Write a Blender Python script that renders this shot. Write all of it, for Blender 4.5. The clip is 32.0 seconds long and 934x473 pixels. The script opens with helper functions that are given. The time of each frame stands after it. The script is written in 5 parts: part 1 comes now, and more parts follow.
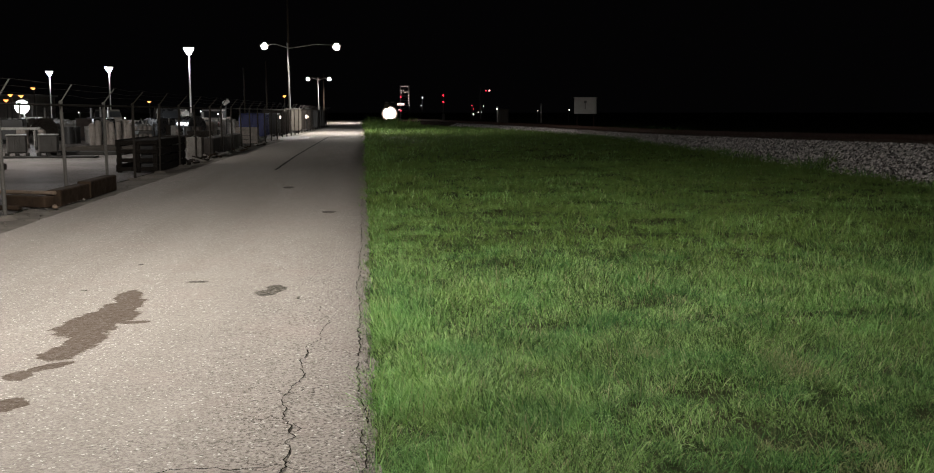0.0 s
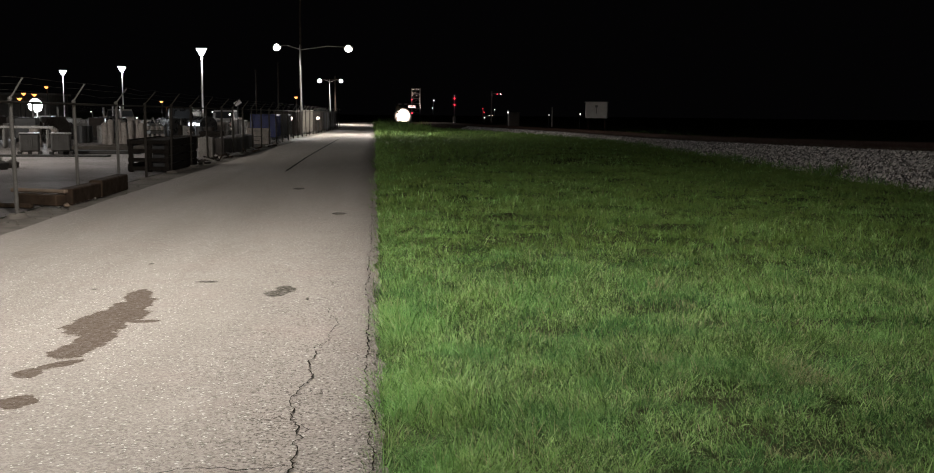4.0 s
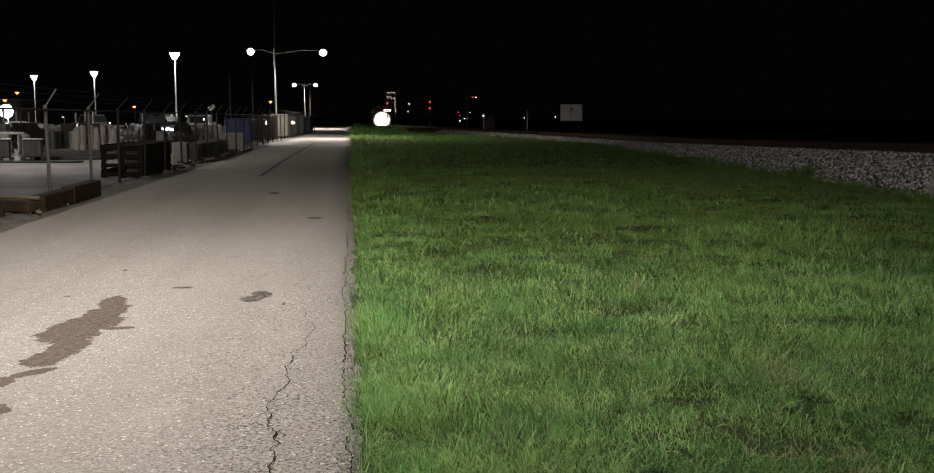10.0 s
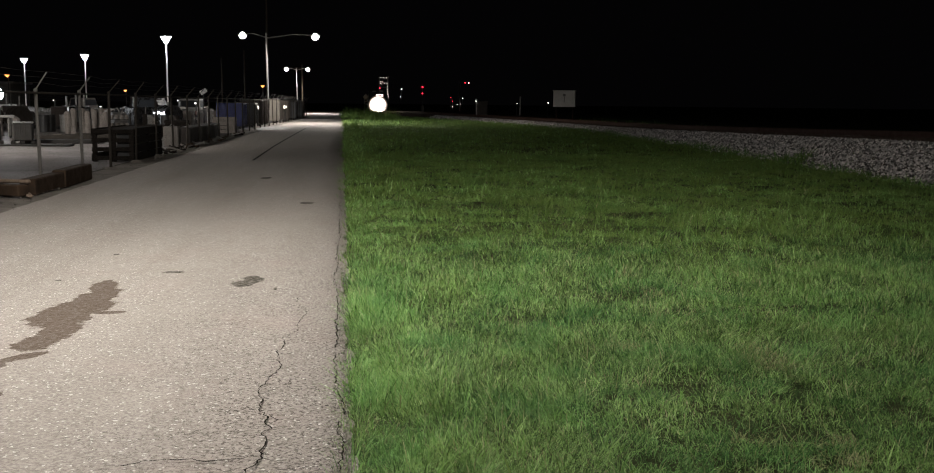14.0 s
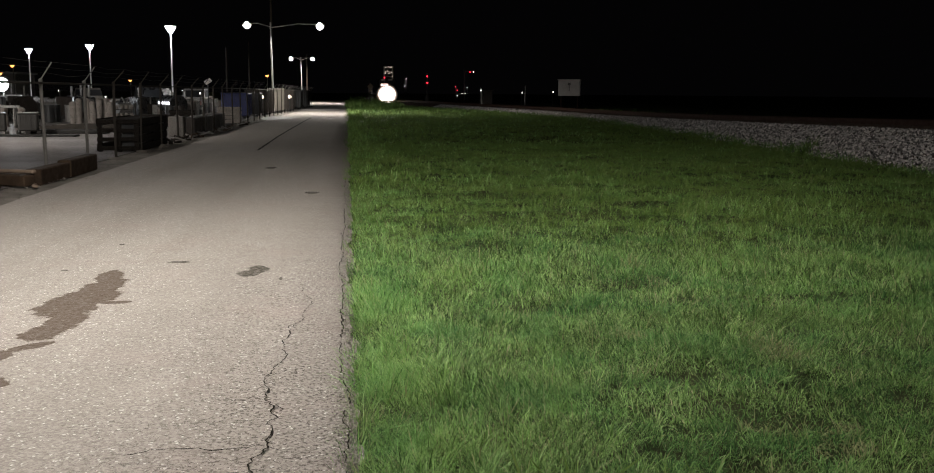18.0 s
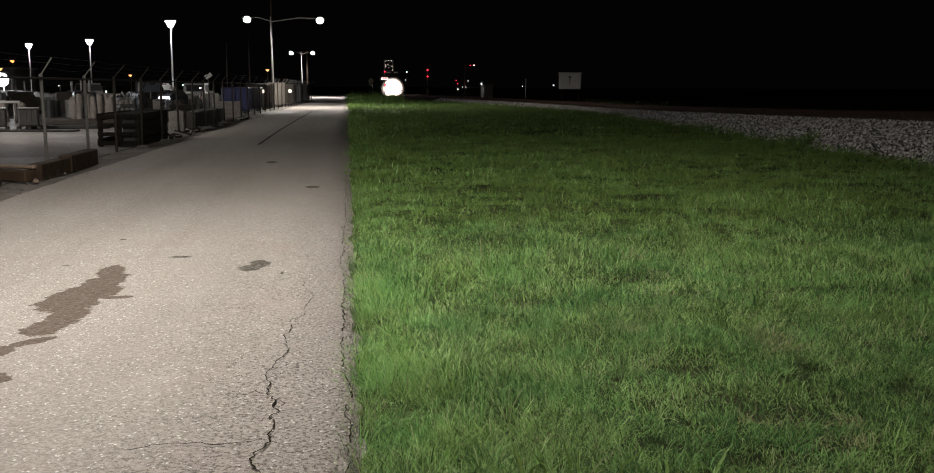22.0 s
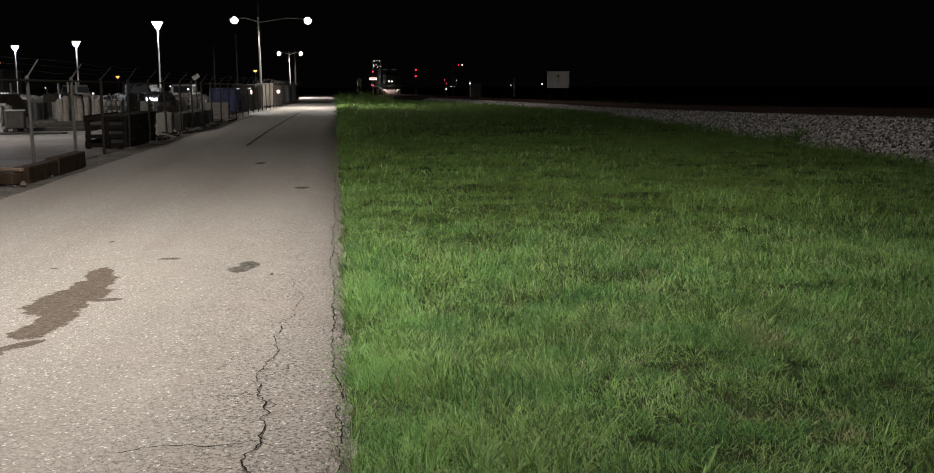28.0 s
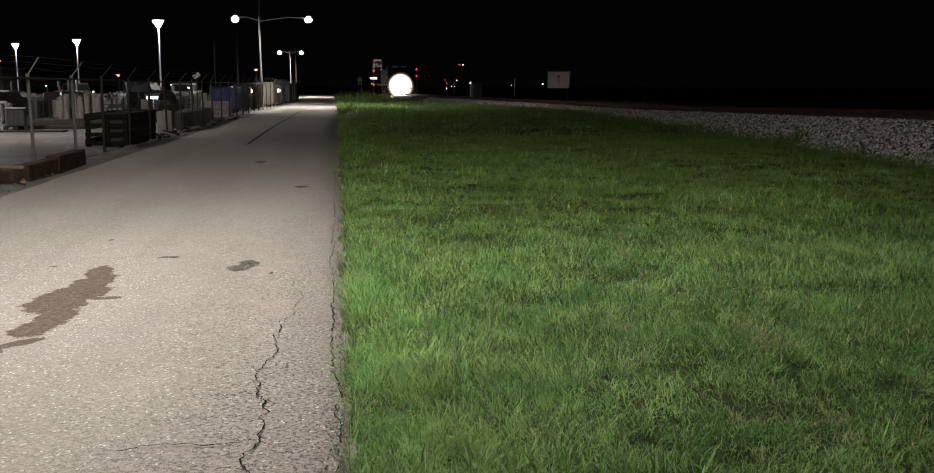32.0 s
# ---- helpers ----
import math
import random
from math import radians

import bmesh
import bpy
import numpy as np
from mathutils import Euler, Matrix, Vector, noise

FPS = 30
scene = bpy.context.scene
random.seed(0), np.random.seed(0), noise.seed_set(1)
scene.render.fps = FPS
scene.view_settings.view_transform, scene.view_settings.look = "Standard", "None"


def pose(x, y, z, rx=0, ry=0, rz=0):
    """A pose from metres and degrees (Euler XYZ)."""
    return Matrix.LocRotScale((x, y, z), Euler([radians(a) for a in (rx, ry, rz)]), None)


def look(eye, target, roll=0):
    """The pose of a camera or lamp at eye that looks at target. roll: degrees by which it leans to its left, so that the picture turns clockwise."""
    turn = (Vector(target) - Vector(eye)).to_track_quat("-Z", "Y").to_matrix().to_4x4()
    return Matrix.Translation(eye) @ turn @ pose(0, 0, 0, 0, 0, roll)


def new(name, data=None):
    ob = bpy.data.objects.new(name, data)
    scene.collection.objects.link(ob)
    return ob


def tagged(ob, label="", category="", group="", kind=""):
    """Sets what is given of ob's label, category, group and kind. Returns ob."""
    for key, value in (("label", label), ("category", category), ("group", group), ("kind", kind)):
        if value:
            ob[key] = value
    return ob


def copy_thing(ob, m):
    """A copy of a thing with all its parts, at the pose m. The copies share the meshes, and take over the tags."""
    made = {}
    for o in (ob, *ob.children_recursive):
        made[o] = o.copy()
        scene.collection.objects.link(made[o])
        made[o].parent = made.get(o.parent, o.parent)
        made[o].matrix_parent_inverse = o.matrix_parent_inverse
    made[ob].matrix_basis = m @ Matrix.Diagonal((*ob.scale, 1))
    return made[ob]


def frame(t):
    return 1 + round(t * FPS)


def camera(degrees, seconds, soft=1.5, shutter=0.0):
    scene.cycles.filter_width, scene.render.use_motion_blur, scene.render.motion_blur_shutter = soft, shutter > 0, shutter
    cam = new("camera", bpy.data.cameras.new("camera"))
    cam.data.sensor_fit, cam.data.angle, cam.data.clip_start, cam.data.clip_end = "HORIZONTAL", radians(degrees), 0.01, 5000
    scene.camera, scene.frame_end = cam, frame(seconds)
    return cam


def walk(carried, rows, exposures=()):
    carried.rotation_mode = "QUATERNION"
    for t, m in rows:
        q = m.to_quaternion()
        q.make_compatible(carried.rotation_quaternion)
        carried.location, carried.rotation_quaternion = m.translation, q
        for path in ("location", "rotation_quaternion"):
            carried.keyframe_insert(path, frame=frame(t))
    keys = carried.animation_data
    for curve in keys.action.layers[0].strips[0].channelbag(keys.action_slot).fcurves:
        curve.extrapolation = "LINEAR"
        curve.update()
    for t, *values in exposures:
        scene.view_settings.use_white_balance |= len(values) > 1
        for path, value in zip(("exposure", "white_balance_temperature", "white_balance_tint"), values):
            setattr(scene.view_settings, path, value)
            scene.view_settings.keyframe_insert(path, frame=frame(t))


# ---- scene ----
cam = camera(51.0, 32.0, soft=1.0)
EYE_HEIGHT = 1.69


def aim(down, right, lean):
    """The held camera: degrees down from level, right of the road's direction, and its lean."""
    return pose(0, 0, EYE_HEIGHT, 90 - down, 0, -right) @ pose(0, 0, 0, 0, 0, lean)


walk(cam, [(t, aim(a, b, c)) for t, a, b, c in (
    (0, 7.28, 5.93, 0.00), (0.5, 7.14, 6.03, -0.01), (1, 6.99, 5.76, -0.06), (1.5, 7.14, 4.98, -0.20), (2, 7.44, 4.48, -0.09), (2.5, 7.69, 4.40, 0.16),
    (3, 7.52, 4.74, 0.26), (3.5, 7.08, 5.14, 0.44), (5.5, 7.32, 5.55, 0.70), (6, 7.36, 5.64, 0.59), (6.5, 7.36, 5.82, 0.57), (7, 7.32, 5.79, 0.57),
    (7.5, 7.11, 5.64, 0.03), (8, 6.50, 5.84, -0.04), (8.5, 6.46, 6.41, 0.23), (9, 6.67, 6.66, 0.26), (9.5, 6.81, 6.69, 0.23), (10, 6.90, 6.75, 0.28),
    (10.5, 6.91, 6.77, 0.49), (11, 7.01, 6.75, 0.48), (11.5, 7.06, 6.85, 0.48), (12, 7.16, 6.93, 0.37), (12.5, 7.36, 7.14, 0.44), (13, 7.52, 7.25, 0.59),
    (13.5, 7.66, 7.27, 0.59), (14, 7.73, 7.22, 0.59), (14.5, 7.75, 7.04, 0.60), (16.5, 8.02, 7.16, 0.71), (17, 7.97, 7.08, 0.57), (17.5, 8.10, 7.04, 0.42),
    (18, 8.35, 6.93, 0.45), (18.5, 8.48, 6.88, 0.49), (19, 8.47, 6.87, 0.50), (19.5, 8.51, 6.90, 0.37), (20, 8.66, 6.94, 0.22), (20.5, 8.71, 6.98, 0.17),
    (21, 8.68, 6.95, 0.21), (21.5, 8.70, 6.96, 0.26), (22, 8.72, 6.87, 0.23), (22.5, 8.73, 6.82, 0.25), (23, 8.75, 6.87, 0.10), (23.5, 8.79, 6.92, -0.03),
    (24, 8.87, 6.97, 0.04), (24.5, 8.93, 6.99, -0.03), (25, 8.99, 7.08, -0.09), (25.5, 9.32, 7.10, -0.07), (27.5, 9.06, 7.17, 0.02), (28, 8.75, 7.48, -0.14),
    (28.5, 8.25, 7.86, -0.33), (29, 8.09, 8.04, -0.39), (29.5, 8.41, 7.94, -0.25), (30, 8.77, 7.81, 0.06), (30.5, 8.97, 7.60, 0.23), (31, 8.93, 7.50, 0.32),
    (31.5, 8.84, 7.46, 0.23), (32, 8.76, 7.49, 0.12),
)])

# ---- night sky and lamps ----
world = bpy.data.worlds.new("night")
scene.world = world
world.use_nodes = True
world.node_tree.nodes["Background"].inputs[0].default_value = (0.8, 0.75, 0.85, 1)
world.node_tree.nodes["Background"].inputs[1].default_value = 0.0012
scene.view_settings.exposure = 0.0

LED = (0.99, 0.94, 0.872)
COOL = (0.9, 0.95, 1.0)
SODIUM = (1.0, 0.42, 0.1)


def spot(x, y, z, watts, colour, cone=150, blend=0.6, radius=0.18, aim_x=0.0, aim_y=0.0):
    data = bpy.data.lights.new("lamp_light", "SPOT")
    data.energy, data.color, data.shadow_soft_size = watts, colour, radius
    data.spot_size, data.spot_blend = radians(cone), blend
    ob = new("lamp_light", data)
    ob.matrix_world = look((x, y, z), (x + aim_x, y + aim_y, z - 1))
    return ob


# street lamps on the fence line; two of the poles stand out of view, beside and behind the camera
spot(-1.9, 8.0, 7.6, 4350, LED, 166, 0.52, 0.18, -0.4, 0.5)
spot(-2.6, -12.0, 10.5, 6200, LED, 172, 0.35, 0.18, -0.3, 0.4)
spot(-2.07, 77, 6.25, 6000, LED, 174, 0.4)
spot(-7.52, 77, 6.2, 1400, LED, 165, 0.4)
spot(-5.0, 145, 6.0, 9000, LED, 168, 0.4)
spot(-8.1, 145, 6.0, 3500, LED, 168, 0.4)
# floodlights on the yard's own poles; the last two stand at the near end of the yard
spot(-16.2, 95, 6.8, 12000, COOL, 168, 0.4)
spot(-33.4, 135, 6.7, 8000, COOL, 168, 0.4)
spot(-45.6, 150, 6.7, 8000, COOL, 168, 0.4)
spot(-11.22, 30.0, 6.5, 800, LED, 164, 0.8, 0.2, -0.1, -0.3)
spot(-19.0, 33.0, 8.5, 10500, LED, 140, 0.5, 0.6, 0.0, 0.4)
# the dazzling floodlight on its short mast, which rakes across the yard
spot(-22.6, 69.2, 2.3, 5000, COOL, 130, 0.5, 0.4, 2.6, -3.6)


# ---- materials ----
def shader(name):
    m = bpy.data.materials.new(name)
    m.use_nodes = True
    t = m.node_tree
    return m, t, t.nodes["Principled BSDF"]


def nd(t, kind, **values):
    n = t.nodes.new(kind)
    for key, value in values.items():
        n.inputs[key.replace("_", " ").title() if key.replace("_", " ").title() in n.inputs else key].default_value = value
    return n


def mathn(t, op, a, b=None, clamp=False):
    n = t.nodes.new("ShaderNodeMath")
    n.operation, n.use_clamp = op, clamp
    for i, v in enumerate((a, b)):
        if v is None:
            continue
        if isinstance(v, (int, float)):
            n.inputs[i].default_value = v
        else:
            t.links.new(v, n.inputs[i])
    return n.outputs[0]


def mixc(t, fac, a, b):
    n = t.nodes.new("ShaderNodeMix")
    n.data_type = "RGBA"
    for sock, v in ((n.inputs[0], fac), (n.inputs[6], a), (n.inputs[7], b)):
        if isinstance(v, (int, float)):
            sock.default_value = v
        elif isinstance(v, tuple):
            sock.default_value = (*v, 1)
        else:
            t.links.new(v, sock)
    return n.outputs[2]


def place(t):
    """World-sized coordinates."""
    return t.nodes.new("ShaderNodeNewGeometry").outputs["Position"]


def grain(t, at, scale, detail=4.0, rough=0.6):
    n = nd(t, "ShaderNodeTexNoise", Scale=scale, Detail=detail, Roughness=rough)
    t.links.new(at, n.inputs["Vector"])
    return n.outputs["Fac"]


def ramp(t, v, lo, hi):
    """0 below lo, 1 above hi."""
    n = t.nodes.new("ShaderNodeMapRange")
    n.inputs[1].default_value, n.inputs[2].default_value = lo, hi
    t.links.new(v, n.inputs[0])
    return n.outputs[0]


def bump(t, p, height, strength, distance):
    b = t.nodes.new("ShaderNodeBump")
    b.inputs["Strength"].default_value, b.inputs["Distance"].default_value = strength, distance
    t.links.new(height, b.inputs["Height"])
    t.links.new(b.outputs[0], p.inputs["Normal"])


def matter(name, base, worn, rough=0.7, scale=3.0, fine=60.0, amount=0.6, metal=0.0, relief=0.3, depth=0.004, per_object=0.0, gloss=0.4):
    """A surface with stains at one scale and grain at another."""
    m, t, p = shader(name)
    at = t.nodes.new("ShaderNodeTexCoord").outputs["Object"]
    broad = ramp(t, grain(t, at, scale), 0.38, 0.68)
    small = grain(t, at, fine, 3.0)
    colour = mixc(t, mathn(t, "MULTIPLY", broad, amount), base, worn)
    colour = mixc(t, mathn(t, "MULTIPLY", ramp(t, small, 0.45, 0.75), 0.35), colour, tuple(c * 0.55 for c in base))
    if per_object:
        rnd = t.nodes.new("ShaderNodeObjectInfo").outputs["Random"]
        colour = mixc(t, mathn(t, "MULTIPLY", rnd, per_object), colour, tuple(c * 0.5 for c in base))
    t.links.new(colour, p.inputs["Base Color"])
    p.inputs["Metallic"].default_value = metal
    t.links.new(mathn(t, "ADD", mathn(t, "MULTIPLY", broad, 0.2), rough - 0.1), p.inputs["Roughness"])
    p.inputs["Specular IOR Level"].default_value = gloss
    bump(t, p, small, relief, depth)
    return m


def glowing(name, colour, strength):
    m, t, p = shader(name)
    p.inputs["Base Color"].default_value = (0.6, 0.6, 0.6, 1)
    p.inputs["Emission Color"].default_value = (*colour, 1)
    p.inputs["Emission Strength"].default_value = strength
    p.inputs["Roughness"].default_value = 0.3
    return m


def blot(t, at, wobble, cx, cy, rx, ry, turn):
    """A soft elliptic mask on the ground, 1 inside, its edge frayed by noise."""
    c, s = math.cos(radians(turn)), math.sin(radians(turn))
    sep = t.nodes.new("ShaderNodeSeparateXYZ")
    t.links.new(at, sep.inputs[0])
    dx, dy = mathn(t, "SUBTRACT", sep.outputs[0], cx), mathn(t, "SUBTRACT", sep.outputs[1], cy)
    u = mathn(t, "ADD", mathn(t, "MULTIPLY", dx, c / rx), mathn(t, "MULTIPLY", dy, s / rx))
    v = mathn(t, "ADD", mathn(t, "MULTIPLY", dx, -s / ry), mathn(t, "MULTIPLY", dy, c / ry))
    r = mathn(t, "SQRT", mathn(t, "ADD", mathn(t, "MULTIPLY", u, u), mathn(t, "MULTIPLY", v, v)))
    return ramp(t, mathn(t, "SUBTRACT", mathn(t, "ADD", 1.0, wobble), r), -0.04, 0.1)


def asphalt():
    m, t, p = shader("old_asphalt")
    at = place(t)
    sep = t.nodes.new("ShaderNodeSeparateXYZ")
    t.links.new(at, sep.inputs[0])
    cell = nd(t, "ShaderNodeTexVoronoi", Scale=85.0)
    t.links.new(at, cell.inputs["Vector"])
    chip = t.nodes.new("ShaderNodeSeparateColor")
    t.links.new(cell.outputs["Color"], chip.inputs[0])
    colour = mixc(t, chip.outputs[0], (0.222, 0.199, 0.181), (0.368, 0.333, 0.303))
    colour = mixc(t, ramp(t, chip.outputs[1], 0.97, 0.98), colour, (0.62, 0.59, 0.55))
    # the binder is worn out of the lane's grassy side: more and deeper pits there
    ravel = mathn(t, "MULTIPLY", ramp(t, mathn(t, "ADD", sep.outputs[0], mathn(t, "MULTIPLY", grain(t, at, 1.3, 4.0), 1.6)), -0.75, 0.35), ramp(t, sep.outputs[1], 22.0, 4.0))
    pit = ramp(t, mathn(t, "ADD", grain(t, at, 44.0, 5.0, 0.75), mathn(t, "MULTIPLY", ravel, 0.035)), 0.555, 0.595)
    dark = ramp(t, grain(t, at, 2.3, 5.0), 0.44, 0.68)
    deep = mathn(t, "ADD", 0.16, mathn(t, "ADD", mathn(t, "MULTIPLY", dark, 0.3), mathn(t, "MULTIPLY", ravel, 0.6)), True)
    colour = mixc(t, mathn(t, "MULTIPLY", pit, deep), colour, (0.045, 0.038, 0.032))
    colour = mixc(t, mathn(t, "MULTIPLY", ravel, 0.05), colour, (0.13, 0.115, 0.1))
    # broad wear: paler wheel lanes, browner and rosier patches
    streak = t.nodes.new("ShaderNodeMapping")
    streak.inputs["Scale"].default_value = (1.0, 0.09, 1.0)
    t.links.new(at, streak.inputs["Vector"])
    colour = mixc(t, mathn(t, "MULTIPLY", ramp(t, grain(t, streak.outputs[0], 1.1, 4.0), 0.42, 0.7), 0.26), colour, (0.13, 0.115, 0.095))
    colour = mixc(t, mathn(t, "MULTIPLY", ramp(t, grain(t, at, 0.5, 5.0), 0.5, 0.75), 0.25), colour, (0.34, 0.31, 0.27))
    colour = mixc(t, mathn(t, "MULTIPLY", ramp(t, grain(t, at, 0.9, 3.0), 0.52, 0.7), 0.18), colour, (0.31, 0.235, 0.215))
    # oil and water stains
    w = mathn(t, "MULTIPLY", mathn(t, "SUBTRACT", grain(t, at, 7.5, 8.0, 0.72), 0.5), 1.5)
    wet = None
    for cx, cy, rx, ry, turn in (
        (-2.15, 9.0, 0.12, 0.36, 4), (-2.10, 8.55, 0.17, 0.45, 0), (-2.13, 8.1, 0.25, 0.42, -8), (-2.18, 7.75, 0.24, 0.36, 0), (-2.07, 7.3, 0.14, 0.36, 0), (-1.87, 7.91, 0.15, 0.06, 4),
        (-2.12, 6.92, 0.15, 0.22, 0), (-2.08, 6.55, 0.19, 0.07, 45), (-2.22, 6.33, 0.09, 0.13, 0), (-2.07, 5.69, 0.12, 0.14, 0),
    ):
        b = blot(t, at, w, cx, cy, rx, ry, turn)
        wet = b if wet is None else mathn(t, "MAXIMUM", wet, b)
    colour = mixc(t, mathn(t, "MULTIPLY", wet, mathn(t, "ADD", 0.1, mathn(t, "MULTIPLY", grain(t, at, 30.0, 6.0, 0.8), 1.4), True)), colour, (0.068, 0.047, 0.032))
    old = None
    for cx, cy, rx, ry in ((-1.66, 9.77, 0.11, 0.06), (-0.93, 9.15, 0.11, 0.16), (-0.86, 9.36, 0.10, 0.2), (-0.62, 16.6, 0.12, 0.20), (-2.64, 9.38, 0.035, 0.03), (-2.47, 10.96, 0.03, 0.05), (-0.62, 8.88, 0.015, 0.07), (-1.7, 22.0, 0.12, 0.3)):
        b = blot(t, at, w, cx, cy, rx, ry, 0)
        old = b if old is None else mathn(t, "MAXIMUM", old, b)
    colour = mixc(t, mathn(t, "MULTIPLY", old, ramp(t, grain(t, at, 26.0, 6.0, 0.8), 0.3, 0.56)), colour, (0.045, 0.04, 0.03))
    t.links.new(colour, p.inputs["Base Color"])
    p.inputs["Roughness"].default_value = 0.95
    p.inputs["Specular IOR Level"].default_value = 0.12
    high = mathn(t, "SUBTRACT", mathn(t, "MULTIPLY", cell.outputs["Distance"], -0.5), mathn(t, "MULTIPLY", pit, mathn(t, "ADD", 0.25, ravel)))
    bump(t, p, high, 0.4, 0.004)
    return m


def blade_matter(name, a, b, c, d):
    """Each blade its own green between a and b; patches of c, and yellower ones of d. Light shines through it a little."""
    m, t, p = shader(name)
    rnd = t.nodes.new("ShaderNodeNewGeometry").outputs["Random Per Island"]
    at = place(t)
    colour = mixc(t, mathn(t, "POWER", rnd, 2.0), a, b)
    colour = mixc(t, mathn(t, "MULTIPLY", ramp(t, grain(t, at, 1.7, 4.0), 0.46, 0.62), 0.6), colour, c)
    colour = mixc(t, mathn(t, "MULTIPLY", ramp(t, grain(t, at, 3.4, 4.0), 0.56, 0.68), 0.3), colour, (0.1, 0.1, 0.04))
    colour = mixc(t, mathn(t, "MULTIPLY", ramp(t, grain(t, at, 0.33, 3.0), 0.5, 0.7), 0.4), colour, d)
    t.links.new(colour, p.inputs["Base Color"])
    p.inputs["Roughness"].default_value = 0.6
    p.inputs["Specular IOR Level"].default_value = 0.14
    thin = t.nodes.new("ShaderNodeBsdfTranslucent")
    t.links.new(colour, thin.inputs["Color"])
    both = t.nodes.new("ShaderNodeMixShader")
    both.inputs[0].default_value = 0.12
    t.links.new(p.outputs[0], both.inputs[1])
    t.links.new(thin.outputs[0], both.inputs[2])
    t.links.new(both.outputs[0], t.nodes["Material Output"].inputs["Surface"])
    return m


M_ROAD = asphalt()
# the palest blades of M_GRASS carry painted glints beside their own green
M_GRASS = blade_matter("grass_blade", (0.012, 0.036, 0.008), (0.385, 0.59, 0.20), (0.046, 0.165, 0.046), (0.138, 0.218, 0.056))
M_FIELD = blade_matter("field_blade", (0.092, 0.152, 0.034), (0.17, 0.248, 0.064), (0.084, 0.178, 0.048), (0.175, 0.222, 0.054))
M_LUSH = blade_matter("lush_blade", (0.16, 0.31, 0.07), (0.39, 0.55, 0.23), (0.17, 0.37, 0.115), (0.25, 0.39, 0.105))
M_DRY = blade_matter("dry_blade", (0.22, 0.22, 0.11), (0.48, 0.46, 0.28), (0.24, 0.29, 0.12), (0.33, 0.33, 0.16))
M_SOIL = matter("thatch_soil", (0.028, 0.042, 0.014), (0.05, 0.044, 0.024), 0.95, 1.2, 40, 0.7, relief=0.8, depth=0.02, gloss=0.08)
M_DIRT = matter("grit_verge", (0.19, 0.17, 0.15), (0.1, 0.088, 0.077), 0.95, 1.5, 45, 0.8, relief=0.8, depth=0.02, gloss=0.08)
M_YARD = matter("yard_concrete", (0.175, 0.16, 0.155), (0.105, 0.095, 0.091), 0.85, 0.35, 20, 0.7, relief=0.2, gloss=0.08)
M_BED = matter("ballast_bed", (0.075, 0.048, 0.038), (0.04, 0.026, 0.021), 0.95, 1.0, 25, 0.7, relief=0.8, depth=0.03, gloss=0.08)
M_CRACK = matter("crack_fill", (0.014, 0.012, 0.01), (0.03, 0.026, 0.02), 0.95, 8, 70, 0.6, gloss=0.03)
M_PATCH = matter("tar_seal", (0.022, 0.02, 0.018), (0.04, 0.036, 0.032), 0.9, 2, 50, 0.5, gloss=0.05)
M_GALV = matter("galvanised_steel", (0.23, 0.222, 0.21), (0.12, 0.112, 0.10), 0.55, 6, 80, 0.6, metal=0.3)
M_RUSTY = matter("rust_stained_steel", (0.075, 0.06, 0.05), (0.13, 0.12, 0.11), 0.65, 6, 80, 0.6, metal=0.2)
M_POLE = matter("painted_pole", (0.22, 0.215, 0.205), (0.15, 0.145, 0.13), 0.5, 4, 50, 0.5, metal=0.2)
M_POST = matter("dull_fence_steel", (0.125, 0.117, 0.108), (0.07, 0.065, 0.057), 0.65, 6, 80, 0.6, metal=0.15, gloss=0.25)
M_DULL = matter("dark_fence_steel", (0.03, 0.026, 0.022), (0.055, 0.048, 0.042), 0.8, 6, 80, 0.6, gloss=0.05)
M_WOODPOLE = matter("creosoted_wood", (0.014, 0.011, 0.009), (0.024, 0.019, 0.015), 0.9, 3, 40, 0.6, gloss=0.06)
M_TIMBER = matter("weathered_timber", (0.052, 0.034, 0.022), (0.02, 0.014, 0.01), 0.9, 4, 45, 0.8, per_object=0.4, gloss=0.1)
M_PALE = matter("raw_timber", (0.2, 0.145, 0.105), (0.12, 0.085, 0.06), 0.8, 5, 50, 0.6)
M_CRATE = matter("grey_crate_board", (0.023, 0.019, 0.016), (0.012, 0.01, 0.009), 0.9, 4, 40, 0.7, per_object=0.5, gloss=0.06)
M_PLASTIC = matter("grey_plastic", (0.046, 0.043, 0.04), (0.03, 0.028, 0.025), 0.7, 3, 30, 0.5, gloss=0.15)
M_RUBBER = matter("black_rubber", (0.02, 0.019, 0.018), (0.04, 0.036, 0.032), 0.8, 3, 30, 0.5, gloss=0.12)
M_BAG = matter("woven_sack", (0.22, 0.193, 0.172), (0.12, 0.102, 0.09), 0.85, 5, 70, 0.6, per_object=0.35)
M_BLOCK = matter("cast_concrete", (0.16, 0.145, 0.132), (0.09, 0.08, 0.07), 0.9, 2, 30, 0.7)
M_BROWN = matter("rusty_brown_steel", (0.034, 0.026, 0.021), (0.02, 0.015, 0.013), 0.7, 2, 30, 0.7, per_object=0.3)
M_BEIGE = matter("beige_steel", (0.14, 0.126, 0.108), (0.06, 0.053, 0.044), 0.6, 2, 30, 0.5)
M_BLUE = matter("blue_steel", (0.022, 0.03, 0.14), (0.016, 0.02, 0.06), 0.55, 2, 30, 0.6)
M_WHITE = matter("white_paint", (0.76, 0.72, 0.69), (0.5, 0.46, 0.43), 0.45, 3, 30, 0.4)
